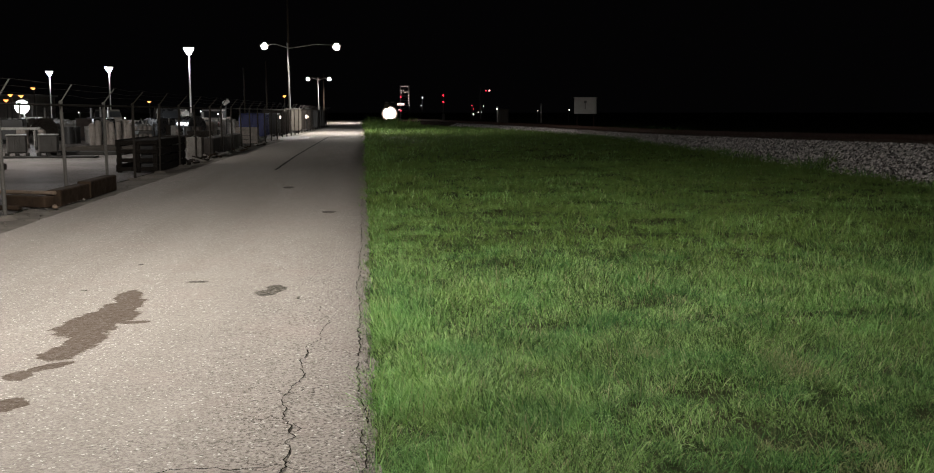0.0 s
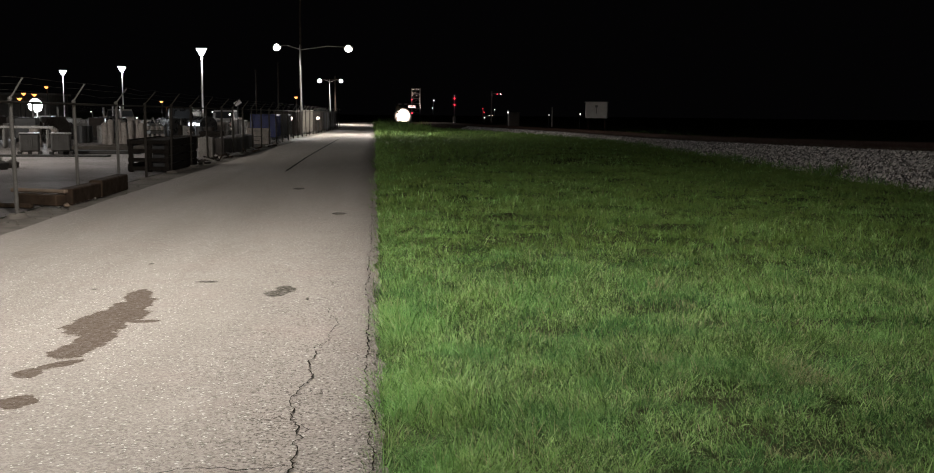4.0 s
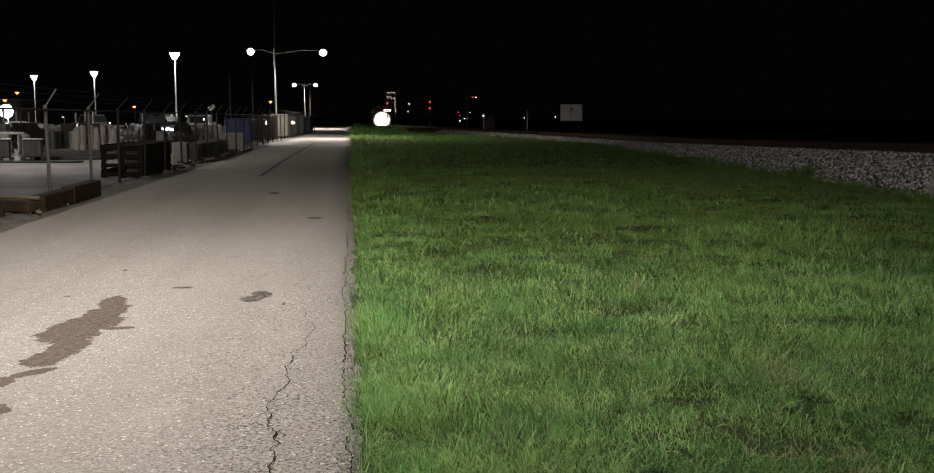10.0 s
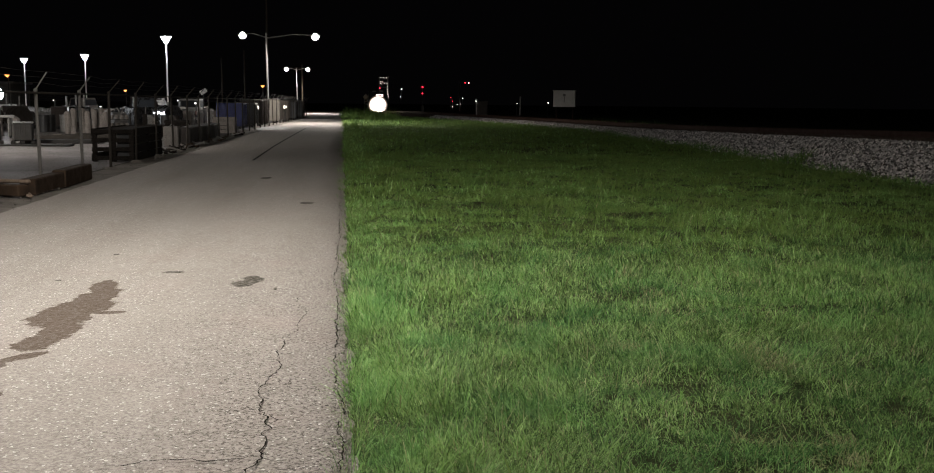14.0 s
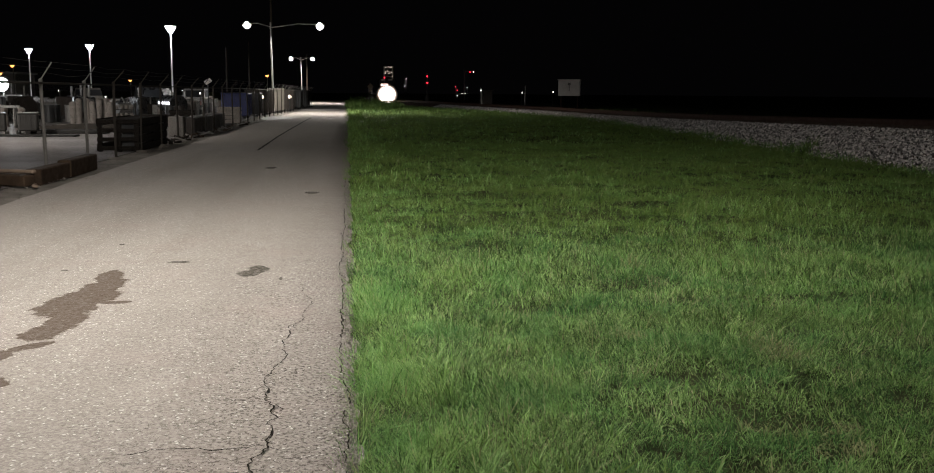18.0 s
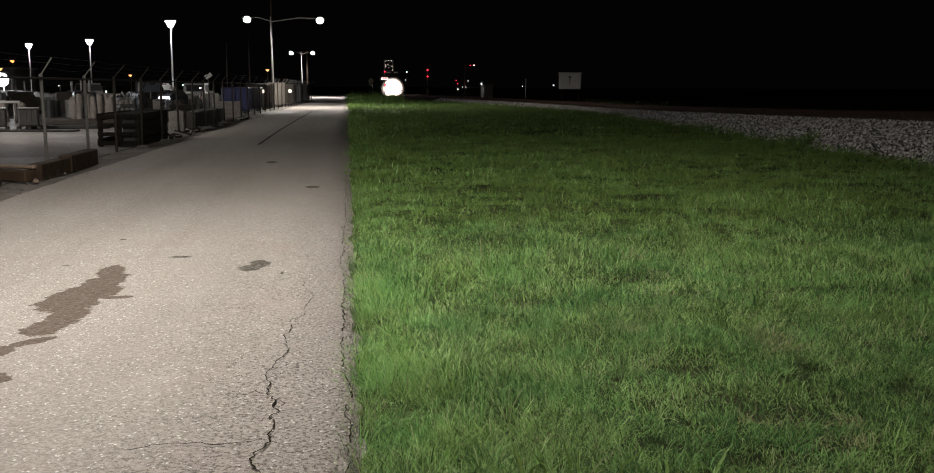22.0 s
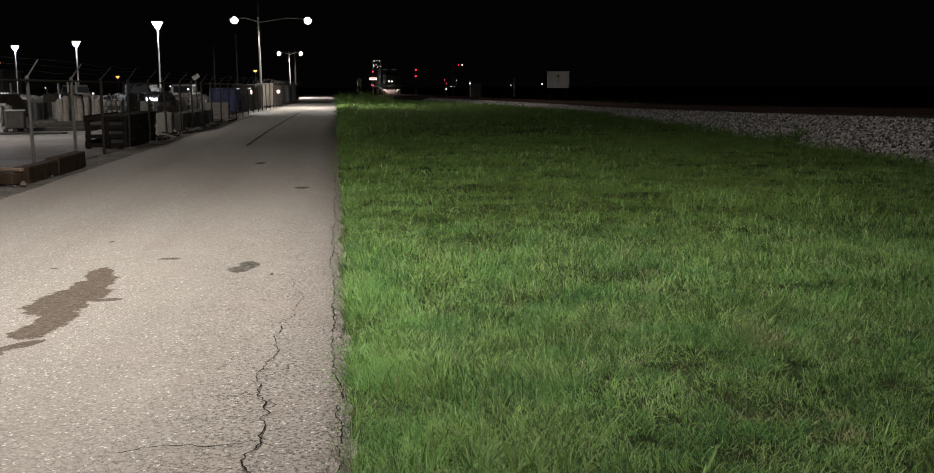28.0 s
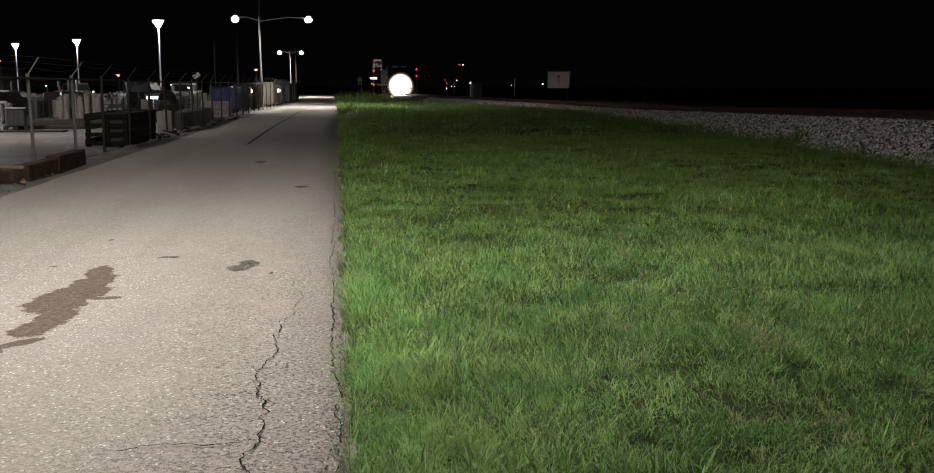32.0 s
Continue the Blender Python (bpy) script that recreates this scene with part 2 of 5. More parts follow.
M_HUT = matter("faded_hut_paint", (0.72, 0.68, 0.65), (0.55, 0.5, 0.47), 0.6, 2, 30, 0.5)
M_TRUCK = matter("dusty_white_paint", (0.26, 0.25, 0.245), (0.17, 0.16, 0.15), 0.5, 3, 30, 0.6)
M_BLACK = matter("black_paint", (0.02, 0.02, 0.021), (0.04, 0.038, 0.036), 0.5, 3, 40, 0.5)
M_GLOSS = matter("glossy_black_paint", (0.012, 0.012, 0.013), (0.03, 0.028, 0.027), 0.28, 3, 40, 0.5, relief=0.05, gloss=0.6)
M_RED = matter("red_paint", (0.15, 0.06, 0.052), (0.09, 0.04, 0.035), 0.6, 3, 40, 0.6)
M_YELLOW = matter("dull_sign", (0.16, 0.12, 0.07), (0.1, 0.08, 0.05), 0.5, 3, 40, 0.5)
M_RAIL = matter("rusty_rail", (0.05, 0.027, 0.02), (0.03, 0.018, 0.013), 0.8, 5, 60, 0.6, gloss=0.08)
M_TIE = matter("old_tie", (0.07, 0.05, 0.04), (0.045, 0.032, 0.026), 0.9, 4, 40, 0.7, per_object=0.5, gloss=0.08)
M_GLASS = matter("dark_glass", (0.02, 0.022, 0.025), (0.03, 0.03, 0.03), 0.45, 3, 40, 0.2, relief=0.02, gloss=0.2)
M_LAMP = glowing("lamp_lens", LED, 40)
M_FLOOD = glowing("floodlight_lens", COOL, 40)
M_SODIUM = glowing("sodium_lens", (1.0, 0.34, 0.08), 3.2)
M_BULB = glowing("small_white_lamp", (1.0, 0.93, 0.88), 3)
M_REDLAMP = glowing("red_signal_lens", (1.0, 0.02, 0.05), 4)
M_WARM = glowing("warm_bulb", (1.0, 0.78, 0.66), 3.0)
M_DIM = glowing("marker_lens", (1.0, 0.82, 0.66), 2.5)


# ---- mesh helpers ----
def box(bm, x, y, z, sx, sy, sz, rz=0.0, rx=0.0, ry=0.0, bevel=0.0):
    """A box by its centre and size; its long edges rounded by bevel."""
    made = bmesh.ops.create_cube(bm, size=1, matrix=pose(x, y, z, rx, ry, rz) @ Matrix.Diagonal((sx, sy, sz, 1)))
    if bevel:
        edges = list({e for v in made["verts"] for e in v.link_edges})
        bmesh.ops.bevel(bm, geom=edges, offset=bevel, segments=1, affect="EDGES", profile=0.6)
    return made


def rod(bm, a, b, r0, r1=None, sides=10):
    """A tapered round bar from a to b."""
    a, b = Vector(a), Vector(b)
    way = b - a
    m = Matrix.Translation((a + b) / 2) @ way.to_track_quat("Z", "Y").to_matrix().to_4x4()
    bmesh.ops.create_cone(bm, cap_ends=True, segments=sides, radius1=r0, radius2=r0 if r1 is None else r1, depth=way.length, matrix=m)


def mesh_of(name, bm, material):
    me = bpy.data.meshes.new(name)
    bm.to_mesh(me)
    bm.free()
    me.materials.append(material)
    return me


def part(name, bm, material, parent, label=""):
    ob = new(name, mesh_of(name, bm, material))
    ob.parent = parent
    return tagged(ob, label)


def shared(name, me, parent, m):
    """Another object on a mesh that is already made."""
    ob = new(name, me)
    ob.parent = parent
    ob.matrix_basis = m
    return ob


def single(name, bm, material, x=0, y=0, z=0, rz=0, **tags):
    ob = new(name, mesh_of(name, bm, material))
    ob.matrix_basis = pose(x, y, z, 0, 0, rz)
    return tagged(ob, **tags)


def thing(name, x, y, z=0, rz=0, **tags):
    ob = new(name)
    ob.empty_display_size = 0.2
    ob.matrix_basis = pose(x, y, z, 0, 0, rz)
    return tagged(ob, **tags)


def bulk(name, verts, quads, tris, materials, index=None):
    """One mesh from arrays: quads and triangles."""
    me = bpy.data.meshes.new(name)
    loops = np.concatenate([quads.ravel(), tris.ravel()]).astype(np.int32)
    sizes = np.concatenate([np.full(len(quads), 4), np.full(len(tris), 3)]).astype(np.int32)
    me.vertices.add(len(verts))
    me.vertices.foreach_set("co", np.asarray(verts, np.float32).ravel())
    me.loops.add(len(loops))
    me.loops.foreach_set("vertex_index", loops)
    me.polygons.add(len(sizes))
    me.polygons.foreach_set("loop_start", np.concatenate([[0], np.cumsum(sizes)[:-1]]).astype(np.int32))
    if index is not None:
        me.polygons.foreach_set("material_index", index.astype(np.int32))
    for m in materials:
        me.materials.append(m)
    me.update(calc_edges=True)
    return me


def swell(x, y, size, seed):
    """Smooth value noise in the plane, 0 to 1, for arrays."""
    rng = np.random.RandomState(seed)
    table = rng.rand(64, 64)
    u, v = np.asarray(x) / size, np.asarray(y) / size
    i, j = np.floor(u).astype(int), np.floor(v).astype(int)
    a, b = u - i, v - j
    a, b = a * a * (3 - 2 * a), b * b * (3 - 2 * b)
    g = lambda p, q: table[p % 64, q % 64]
    return (g(i, j) * (1 - a) + g(i + 1, j) * a) * (1 - b) + (g(i, j + 1) * (1 - a) + g(i + 1, j + 1) * a) * b


# ---- the large structure ----
def track_x(y):
    """Where the railway's centre line lies, y metres along the road."""
    return float(np.interp(y, (-60, 20, 40, 65, 85, 95, 105, 118, 130, 141, 151, 165, 183, 215, 320, 700), (12.5, 16.4, 17.8, 18.7, 17.3, 15.6, 13.4, 10.4, 8.3, 7.65, 7.25, 6.7, 6.05, 5.5, 4.6, 2.0)))


def track_z(y):
    return float(np.interp(y, (0, 24, 36, 48, 63, 90, 110, 130, 162, 215), (0.85, 0.8, 0.6, 0.42, 0.25, 0.22, 0.3, 0.4, 0.0, -0.05)))


def fence_x(y):
    return float(np.interp(y, (-20, 45, 118, 130), (-5.75, -5.75, -4.25, -4.1)))


def sheet(name, x0, x1, y0, y1, z, nx, ny, material, lumps=0.0, thick=0.0, **tags):
    """A ground sheet of nx by ny cells, gently uneven."""
    xs, ys = np.linspace(x0, x1, nx + 1), np.linspace(y0, y1, ny + 1)
    gx, gy = np.meshgrid(xs, ys)
    gz = z + lumps * (swell(gx, gy, 1.7, 5) - 0.5)
    verts = np.stack([gx, gy, gz], -1).reshape(-1, 3)
    k = np.arange(nx)[None, :] + (nx + 1) * np.arange(ny)[:, None]
    k = k.ravel()
    quads = np.stack([k, k + 1, k + nx + 2, k + nx + 1], -1)
    ob = new(name, bulk(name, verts, quads, np.zeros((0, 3), int), [material]))
    return tagged(ob, kind="structure", **tags)


sheet("ground", -1500, 1500, -1500, 1500, -0.06, 8, 8, M_SOIL, label="dark earth reaching to the horizon", category="ground")
sheet("yard_pavement", -90, -5.95, -30, 170, -0.012, 60, 130, M_YARD, 0.02, label="pale worn concrete of the storage yard", category="pavement")
sheet("verge", -5.95, -4.3, -20, 118, -0.03, 14, 300, M_DIRT, 0.036, label="gritty dirt strip under the fence", category="verge")
sheet("grass_ground", -0.05, 30, -8, 160, -0.035, 60, 300, M_SOIL, 0.05, label="mossy soil under the grass", category="ground")


def road():
    ys = np.concatenate([np.arange(-12, 30, 0.06), np.arange(30, 200, 0.5)])
    rng = np.random.RandomState(3)
    wob = lambda y, s, k: (swell(y, y * 0, s, k) - 0.5)
    right = 0.0 + 0.07 * wob(ys, 0.5, 11) + 0.06 * wob(ys, 0.16, 12) + 0.03 * rng.randn(len(ys)) * (ys < 30) * 0.4
    left = np.interp(ys, (-12, 10, 16, 26, 42, 118, 200), (-4.9, -5.05, -5.1, -5.08, -5.0, -3.9, -3.7)) + 0.05 * wob(ys, 1.6, 13) + 0.04 * wob(ys, 0.5, 14)
    left = np.where(ys > 119, -9.0, left)
    cols = np.linspace(0, 1, 9)
    x = left[:, None] + (right - left)[:, None] * cols[None, :]
    crown = 0.02 * np.sin(np.pi * cols)[None, :] + 0.005 * (swell(x, ys[:, None] + 0 * x, 1.9, 15) - 0.5)
    z = 0.0 + crown
    verts = np.stack([x, np.repeat(ys[:, None], 9, 1), z], -1).reshape(-1, 3)
    n = len(ys)
    skirt = np.stack([right + 0.02, ys, np.full(n, -0.05)], -1)
    verts = np.concatenate([verts, skirt])
    k = (np.arange(8)[None, :] + 9 * np.arange(n - 1)[:, None]).ravel()
    quads = np.stack([k, k + 1, k + 10, k + 9], -1)
    e = np.arange(n - 1)
    side = np.stack([e * 9 + 8, 9 * n + e, 9 * n + e + 1, e * 9 + 17], -1)
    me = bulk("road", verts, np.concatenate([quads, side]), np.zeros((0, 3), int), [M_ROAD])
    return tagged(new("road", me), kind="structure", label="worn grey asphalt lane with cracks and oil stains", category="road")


ROAD = road()


def crack(points, width, seed, jitter=0.010, material=None, lift=0.0105, name="crack"):
    """A crooked ribbon along a few turning points of the crack."""
    rng = np.random.RandomState(seed)
    pts = [Vector((*p, 0)) for p in points]
    line = []
    for a, b in zip(pts, pts[1:]):
        n = max(2, int((b - a).length / 0.03))
        for i in range(n):
            line.append(a.lerp(b, i / n))
    line.append(pts[-1])
    drift, bm, last = 0.0, bmesh.new(), None
    for i, p in enumerate(line):
        drift = 0.7 * drift + rng.randn() * jitter
        q = line[min(i + 1, len(line) - 1)] - line[max(i - 1, 0)]
        side = Vector((-q.y, q.x, 0)).normalized()
        w = width * (0.6 + 1.2 * rng.rand() ** 2) * (0.35 if i in (0, len(line) - 1) else 1)
        c = p + side * drift
        z = lift + 0.02 * math.sin(math.pi * min(1, max(0, (c.x + 4.9) / 4.9)))
        now = (bm.verts.new((*(c - side * w)[:2], z)), bm.verts.new((*(c + side * w)[:2], z)))
        if last:
            bm.faces.new((last[0], now[0], now[1], last[1]))
        last = now
    ob = part(name, bm, material or M_CRACK, ROAD)
    return ob


crack([(-0.47, 3.7), (-0.40, 4.18), (-0.45, 4.33), (-0.40, 4.54), (-0.396, 4.76), (-0.395, 4.97), (-0.42, 5.17), (-0.47, 5.46), (-0.533, 5.67), (-0.48, 5.92), (-0.40, 6.15), (-0.449, 6.5), (-0.445, 6.89)], 0.0036, 21, 0.010)
crack([(-0.445, 6.92), (-0.336, 7.2), (-0.325, 7.94), (-0.37, 8.1)], 0.0026, 29, 0.009)
crack([(-0.40, 8.2), (-0.395, 8.42)], 0.0025, 30, 0.004)
crack([(-1.05, 4.48), (-0.94, 4.55), (-0.79, 4.55), (-0.65, 4.52), (-0.51, 4.53), (-0.41, 4.55)], 0.0042, 22, 0.009)
crack([(-0.395, 4.97), (-0.34, 4.99), (-0.25, 5.015)], 0.0026, 23, 0.005)
crack([(-0.40, 4.55), (-0.31, 4.48), (-0.25, 4.455)], 0.0024, 24, 0.005)
crack([(-0.405, 5.2), (-0.355, 5.11), (-0.385, 5.05)], 0.0035, 71, 0.004)
crack([(-0.34, 7.2), (-0.30, 7.26)], 0.0025, 72, 0.003)
# the crumbling line a hand's width in from the grass
EDGE_LINE = ((-0.03, 3.8), (-0.022, 4.7), (-0.018, 5.24), (-0.018, 5.77), (-0.067, 6.18), (-0.046, 6.68), (-0.078, 7.39), (-0.052, 8.38), (-0.09, 9.35), (-0.066, 11.5), (-0.056, 13.6), (-0.07, 16.0), (-0.06, 19.0))
edge_rng = random.Random(14)
y0 = 3.85
while y0 < 18.0:
    y1 = y0 + edge_rng.uniform(0.25, 0.7) * (1 + y0 / 12)
    mid = (y0 + y1) / 2
    at_x = [float(np.interp(v, [q for p, q in EDGE_LINE], [p for p, q in EDGE_LINE])) + edge_rng.uniform(-0.015, 0.015) for v in (y0, mid, y1)]
    crack([(at_x[0], y0), (at_x[1], mid), (at_x[2], y1)], edge_rng.uniform(0.0025, 0.005), int(mid * 100), 0.007)
    if edge_rng.random() < 0.5:
        crack([(at_x[1], mid), (at_x[1] + edge_rng.choice((-0.06, 0.05)), mid + edge_rng.uniform(-0.06, 0.08))], 0.0028, int(mid * 100) + 7, 0.004)
    y0 = y1 + edge_rng.uniform(0.0, 0.25)
crack([(-2.55, 28.3), (-2.59, 37.2), (-2.54, 45.5), (-2.44, 57.8), (-2.37, 64)], 0.035, 28, 0.006, M_PATCH, 0.014, "tar_seam")


def lamp_pool():
    # pale oval paints the street lamp's light pool on the concrete
    bm = bmesh.new()
    rng = random.Random(4)
    ring = [bm.verts.new((-4.45 + 0.95 * math.cos(a) * rng.uniform(0.9, 1.1), 63.5 + 4.5 * math.sin(a) * rng.uniform(0.9, 1.1), 0.02)) for a in np.linspace(0, 2 * math.pi, 28, False)]
    bm.faces.new(ring)
    return single("lamp_pool_concrete", bm, M_BEIGE, kind="structure", label="pale oval for the street lamp's pool of light on the roadside concrete", category="pavement")


lamp_pool()


# ---- grass ----
# trodden hollows and scorched spots of the lawn: middle and half widths
HOLLOWS = ((1.72, 5.4, 0.16, 0.10), (1.9, 5.6, 0.22, 0.09), (2.4, 5.7, 0.16, 0.08), (2.75, 5.82, 0.24, 0.12), (1.05, 5.9, 0.14, 0.12), (0.75, 7.2, 0.16, 0.2), (1.35, 7.4, 0.2, 0.16), (2.2, 8.3, 0.3, 0.25), (0.5, 4.9, 0.12, 0.1), (3.6, 7.6, 0.4, 0.2), (2.0, 4.9, 0.2, 0.1))
SCORCHED = ((2.37, 4.3, 0.16, 0.12), (2.15, 4.62, 0.2, 0.08), (2.5, 4.55, 0.14, 0.07), (1.95, 6.5, 0.14, 0.12))


def spots_at(x, y, spots):
    return np.max([np.exp(-((x - a) / c) ** 2 - ((y - b) / d) ** 2) for a, b, c, d in spots], axis=0)


def blades(name, n, x_range, y_range, length, width, seed, materials, weights, keep=None, droop=1.2, tuft=9, segments=2, label=""):
    """Many single arching blades of grass that fan out from their tufts."""
    rng = np.random.RandomState(seed)
    tufts = max(1, n // tuft)
    tx = x_range[0] + (x_range[1] - x_range[0]) * rng.rand(tufts)
    ty = y_range[0] + (y_range[1] - y_range[0]) * rng.rand(tufts)
    if keep is not None:
        ok = keep(tx, ty)
        tx, ty = tx[ok], ty[ok]
    tufts = len(tx)
    own = rng.randint(0, tufts, min(n, tufts * tuft))
    spread = 0.03 * np.interp(width, (0.005, 0.03), (1, 4.0))
    ox, oy = spread * rng.randn(len(own)), spread * rng.randn(len(own))
    x, y = tx[own] + ox, ty[own] + oy
    patch = 0.45 + 0.5 * swell(x, y, 0.35, 6) + 0.75 * swell(x, y, 0.9, 7) * (0.4 + swell(x, y, 3.1, 8))
    h = length * patch * rng.uniform(0.5, 1.3, len(x)) * (0.5 + 0.9 * rng.rand(tufts)[own] ** 1.4)
    low, burnt = spots_at(x, y, HOLLOWS), spots_at(x, y, SCORCHED)
    h = h * (1 - 0.5 * low) * (1 - 0.45 * burnt)
    w = width * rng.uniform(0.6, 1.3, len(x))
    comb = 2 * np.pi * swell(x, y, 0.6, 67) * 1.5
    turn = np.where(rng.rand(len(x)) < 0.7, np.arctan2(oy, ox), comb) + 1.0 * rng.randn(len(x))
    face = turn + np.pi / 2 + 0.6 * rng.randn(len(x))
    sx, sy = np.cos(face) * w / 2, np.sin(face) * w / 2
    z0 = -0.05 + 0.075 * swell(x, y, 0.55, 61) * np.clip(x / 0.5, 0, 1)
    lean, curl = 0.12 + 0.58 * np.abs(rng.randn(len(x))), droop * (0.15 + 1.1 * rng.rand(len(x)))
    out, up, rows = np.zeros(len(x)), np.zeros(len(x)), []
    for k in range(segments + 1):
        px, py, pz = x + np.cos(turn) * out, y + np.sin(turn) * out, z0 + np.maximum(up, 0.004 if k else 0)
        wide = 0.75 if k == 0 else 1.0 - 0.3 * (k - 1)
        if k < segments:
            rows += [(px - sx * wide, py - sy * wide, pz), (px + sx * wide, py + sy * wide, pz)]
        else:
            rows.append((px, py, pz))
        angle = np.minimum(lean + curl * (k + 0.5) / segments, 2.0)
        out, up = out + h / segments * np.sin(angle), up + h / segments * np.cos(angle)
    verts = np.stack([np.stack(v, -1) for v in rows], 1).reshape(-1, 3)
    k = len(rows) * np.arange(len(x))
    quads = np.concatenate([np.stack([k + 2 * i, k + 2 * i + 1, k + 2 * i + 3, k + 2 * i + 2], -1) for i in range(segments - 1)])
    tris = np.stack([k + 2 * segments - 2, k + 2 * segments - 1, k + 2 * segments], -1)
    kind = rng.choice(len(materials), len(x), p=weights)
    if materials[1] is M_LUSH:
        bright, dice = swell(x, y, 0.38, 65) * (0.35 + swell(x, y, 1.5, 66)), rng.rand(len(x))
        kind = np.where((kind == 1) & (bright < 0.3) & (dice < 0.75), 0, kind)
        kind = np.where((kind == 0) & (bright > 0.6) & (dice < 0.3), 1, kind)
    dry = swell(x, y, 1.3, 9) * swell(x, y, 0.4, 10)
    kind = np.where((dry > np.interp(y, (7, 11), (0.58, 0.8))) & (rng.rand(len(x)) < 0.4), len(materials) - 1, kind)
    kind = np.where((burnt > 0.35) & (rng.rand(len(x)) < 0.6), len(materials) - 1, kind)
    ob = new(name, bulk(name, verts, quads, tris, materials, np.tile(kind, segments)))
    return tagged(ob, label=label, category="grass", kind="stuff")


lawn = lambda x, y: (x < 0.9 + 0.66 * y) & (x < 15 + 0.04 * y)
clumped = lambda x, y: lawn(x, y) & (np.random.RandomState(6).rand(len(x)) < (0.1 + 1.9 * np.clip(swell(x, y, 0.15, 26) - 0.1, 0, 1) * (0.45 + 0.8 * swell(x, y, 0.7, 27)) + np.interp(y, (6, 9), (0, 0.7))) * (1 - 0.35 * spots_at(x, y, HOLLOWS)))
feather = lambda x, y: np.random.RandomState(5).rand(len(x)) < np.exp(-(np.maximum(x, 0) / (0.4 + 1.1 * swell(x * 0 + 9, y, 0.8, 23) * swell(x * 0 + 4, y, 2.6, 24))) ** 1.3)
GREENS = [M_GRASS, M_LUSH, M_DRY]
FAR_GREENS = [M_FIELD, M_LUSH, M_FIELD]
blades("grass", 270000, (0.0, 5.8), (3.8, 7.2), 0.088, 0.0030, 31, GREENS, (0.84, 0.11, 0.05), clumped, 1.6, 8, 3, label="short uneven green lawn grass")
near_fade = lambda x, y: clumped(x, y) & (np.random.RandomState(9).rand(len(x)) < np.interp(y, (9.5, 12.5), (1, 0)))
far_fade = lambda x, y: lawn(x, y) & (np.random.RandomState(9).rand(len(x)) > np.interp(y, (9.5, 12.5), (1, 0)))
blades("grass", 200000, (0.0, 9.0), (7.0, 12.5), 0.105, 0.0042, 53, GREENS, (0.79, 0.17, 0.04), near_fade, 1.4, 7, label="short uneven green lawn grass")
blades("grass", 135000, (0.0, 12.5), (9.5, 18.5), 0.12, 0.0056, 32, FAR_GREENS, (0.88, 0.10, 0.02), far_fade, 1.3, 6, label="short uneven green lawn grass")
blades("grass", 120000, (0.0, 15.0), (18, 32), 0.13, 0.012, 38, FAR_GREENS, (0.94, 0.04, 0.02), lawn, 1.3, 4, label="short uneven green lawn grass")
blades("grass", 90000, (0.0, 19), (31, 78), 0.16, 0.026, 33, FAR_GREENS, (0.95, 0.04, 0.01), lawn, 1.3, 4, label="short uneven green lawn grass")
blades("grass", 42000, (0.02, 7.0), (3.8, 10.0), 0.1, 0.0046, 54, [M_GRASS, M_LUSH, M_DRY], (0.3, 0.55, 0.15), clumped, 1.5, 4, 3, label="long pale blades arching over the lawn")
blades("grass_edge", 50000, (0.03, 1.9), (3.8, 17), 0.11, 0.0042, 34, [M_LUSH, M_GRASS, M_DRY], (0.74, 0.22, 0.04), feather, 1.2, 9, 3, label="bright lush grass along the road's edge")
blades("grass_edge", 9000, (0.02, 0.6), (5.3, 8.4), 0.15, 0.0045, 55, [M_LUSH, M_GRASS, M_DRY], (0.86, 0.12, 0.02), lambda x, y: swell(x, y, 0.3, 56) > 0.25 + 0.6 * x, 1.2, 12, 3, label="taller lime-green tufts hanging over the road's edge")
blades("grass_edge", 20000, (-0.02, 1.5), (16, 60), 0.14, 0.015, 37, [M_LUSH, M_FIELD, M_FIELD], (0.5, 0.44, 0.06), feather, 0.9, label="bright lush grass along the road's edge")
blades("grass", 26000, (0.0, 17), (78, 128), 0.18, 0.05, 64, FAR_GREENS, (0.8, 0.14, 0.06), None, 1.0, 4, label="short uneven green lawn grass")
blades("tall_grass", 9000, (0.0, 9.0), (62, 84), 0.34, 0.035, 35, [M_FIELD, M_FIELD, M_FIELD], (0.75, 0.15, 0.1), lambda x, y: swell(x, y, 2.6, 63) + np.clip(1.2 - x, -1, 0.5) * 0.5 > 0.55, 0.8, 6, label="taller rough grass on a low rise")
blades("tall_grass", 9000, (0.0, 5.5), (96, 128), 0.75, 0.05, 73, [M_FIELD, M_FIELD, M_FIELD], (0.7, 0.22, 0.08), lambda x, y: swell(x, y, 1.9, 74) > 0.2 + 0.09 * x, 0.8, 8, label="rank tall grass before the crossing")
blades("weed_clump", 1500, (12.6, 14.4), (24.5, 28.5), 0.42, 0.02, 51, [M_GRASS, M_FIELD, M_DRY], (0.55, 0.41, 0.04), lambda x, y: swell(x, y, 0.8, 52) > 0.45, 0.8, 14, label="dark weeds at the foot of the crushed stone")
blades("tall_weeds", 1600, (21.0, 27.5), (66, 90), 0.5, 0.04, 45, [M_GRASS, M_FIELD, M_DRY], (0.8, 0.18, 0.02), lambda x, y: swell(x, y, 2.5, 46) > 0.55, 0.7, 12, label="straggling weeds beyond the tracks")
outside = lambda x, y: (x > 0.8 + 0.66 * y) | (y < 3.9)
blades("grass", 75000, (0.0, 13.0), (-9, 20), 0.13, 0.013, 48, FAR_GREENS, (0.8, 0.16, 0.04), outside, 1.0, 5, label="short uneven green lawn grass")
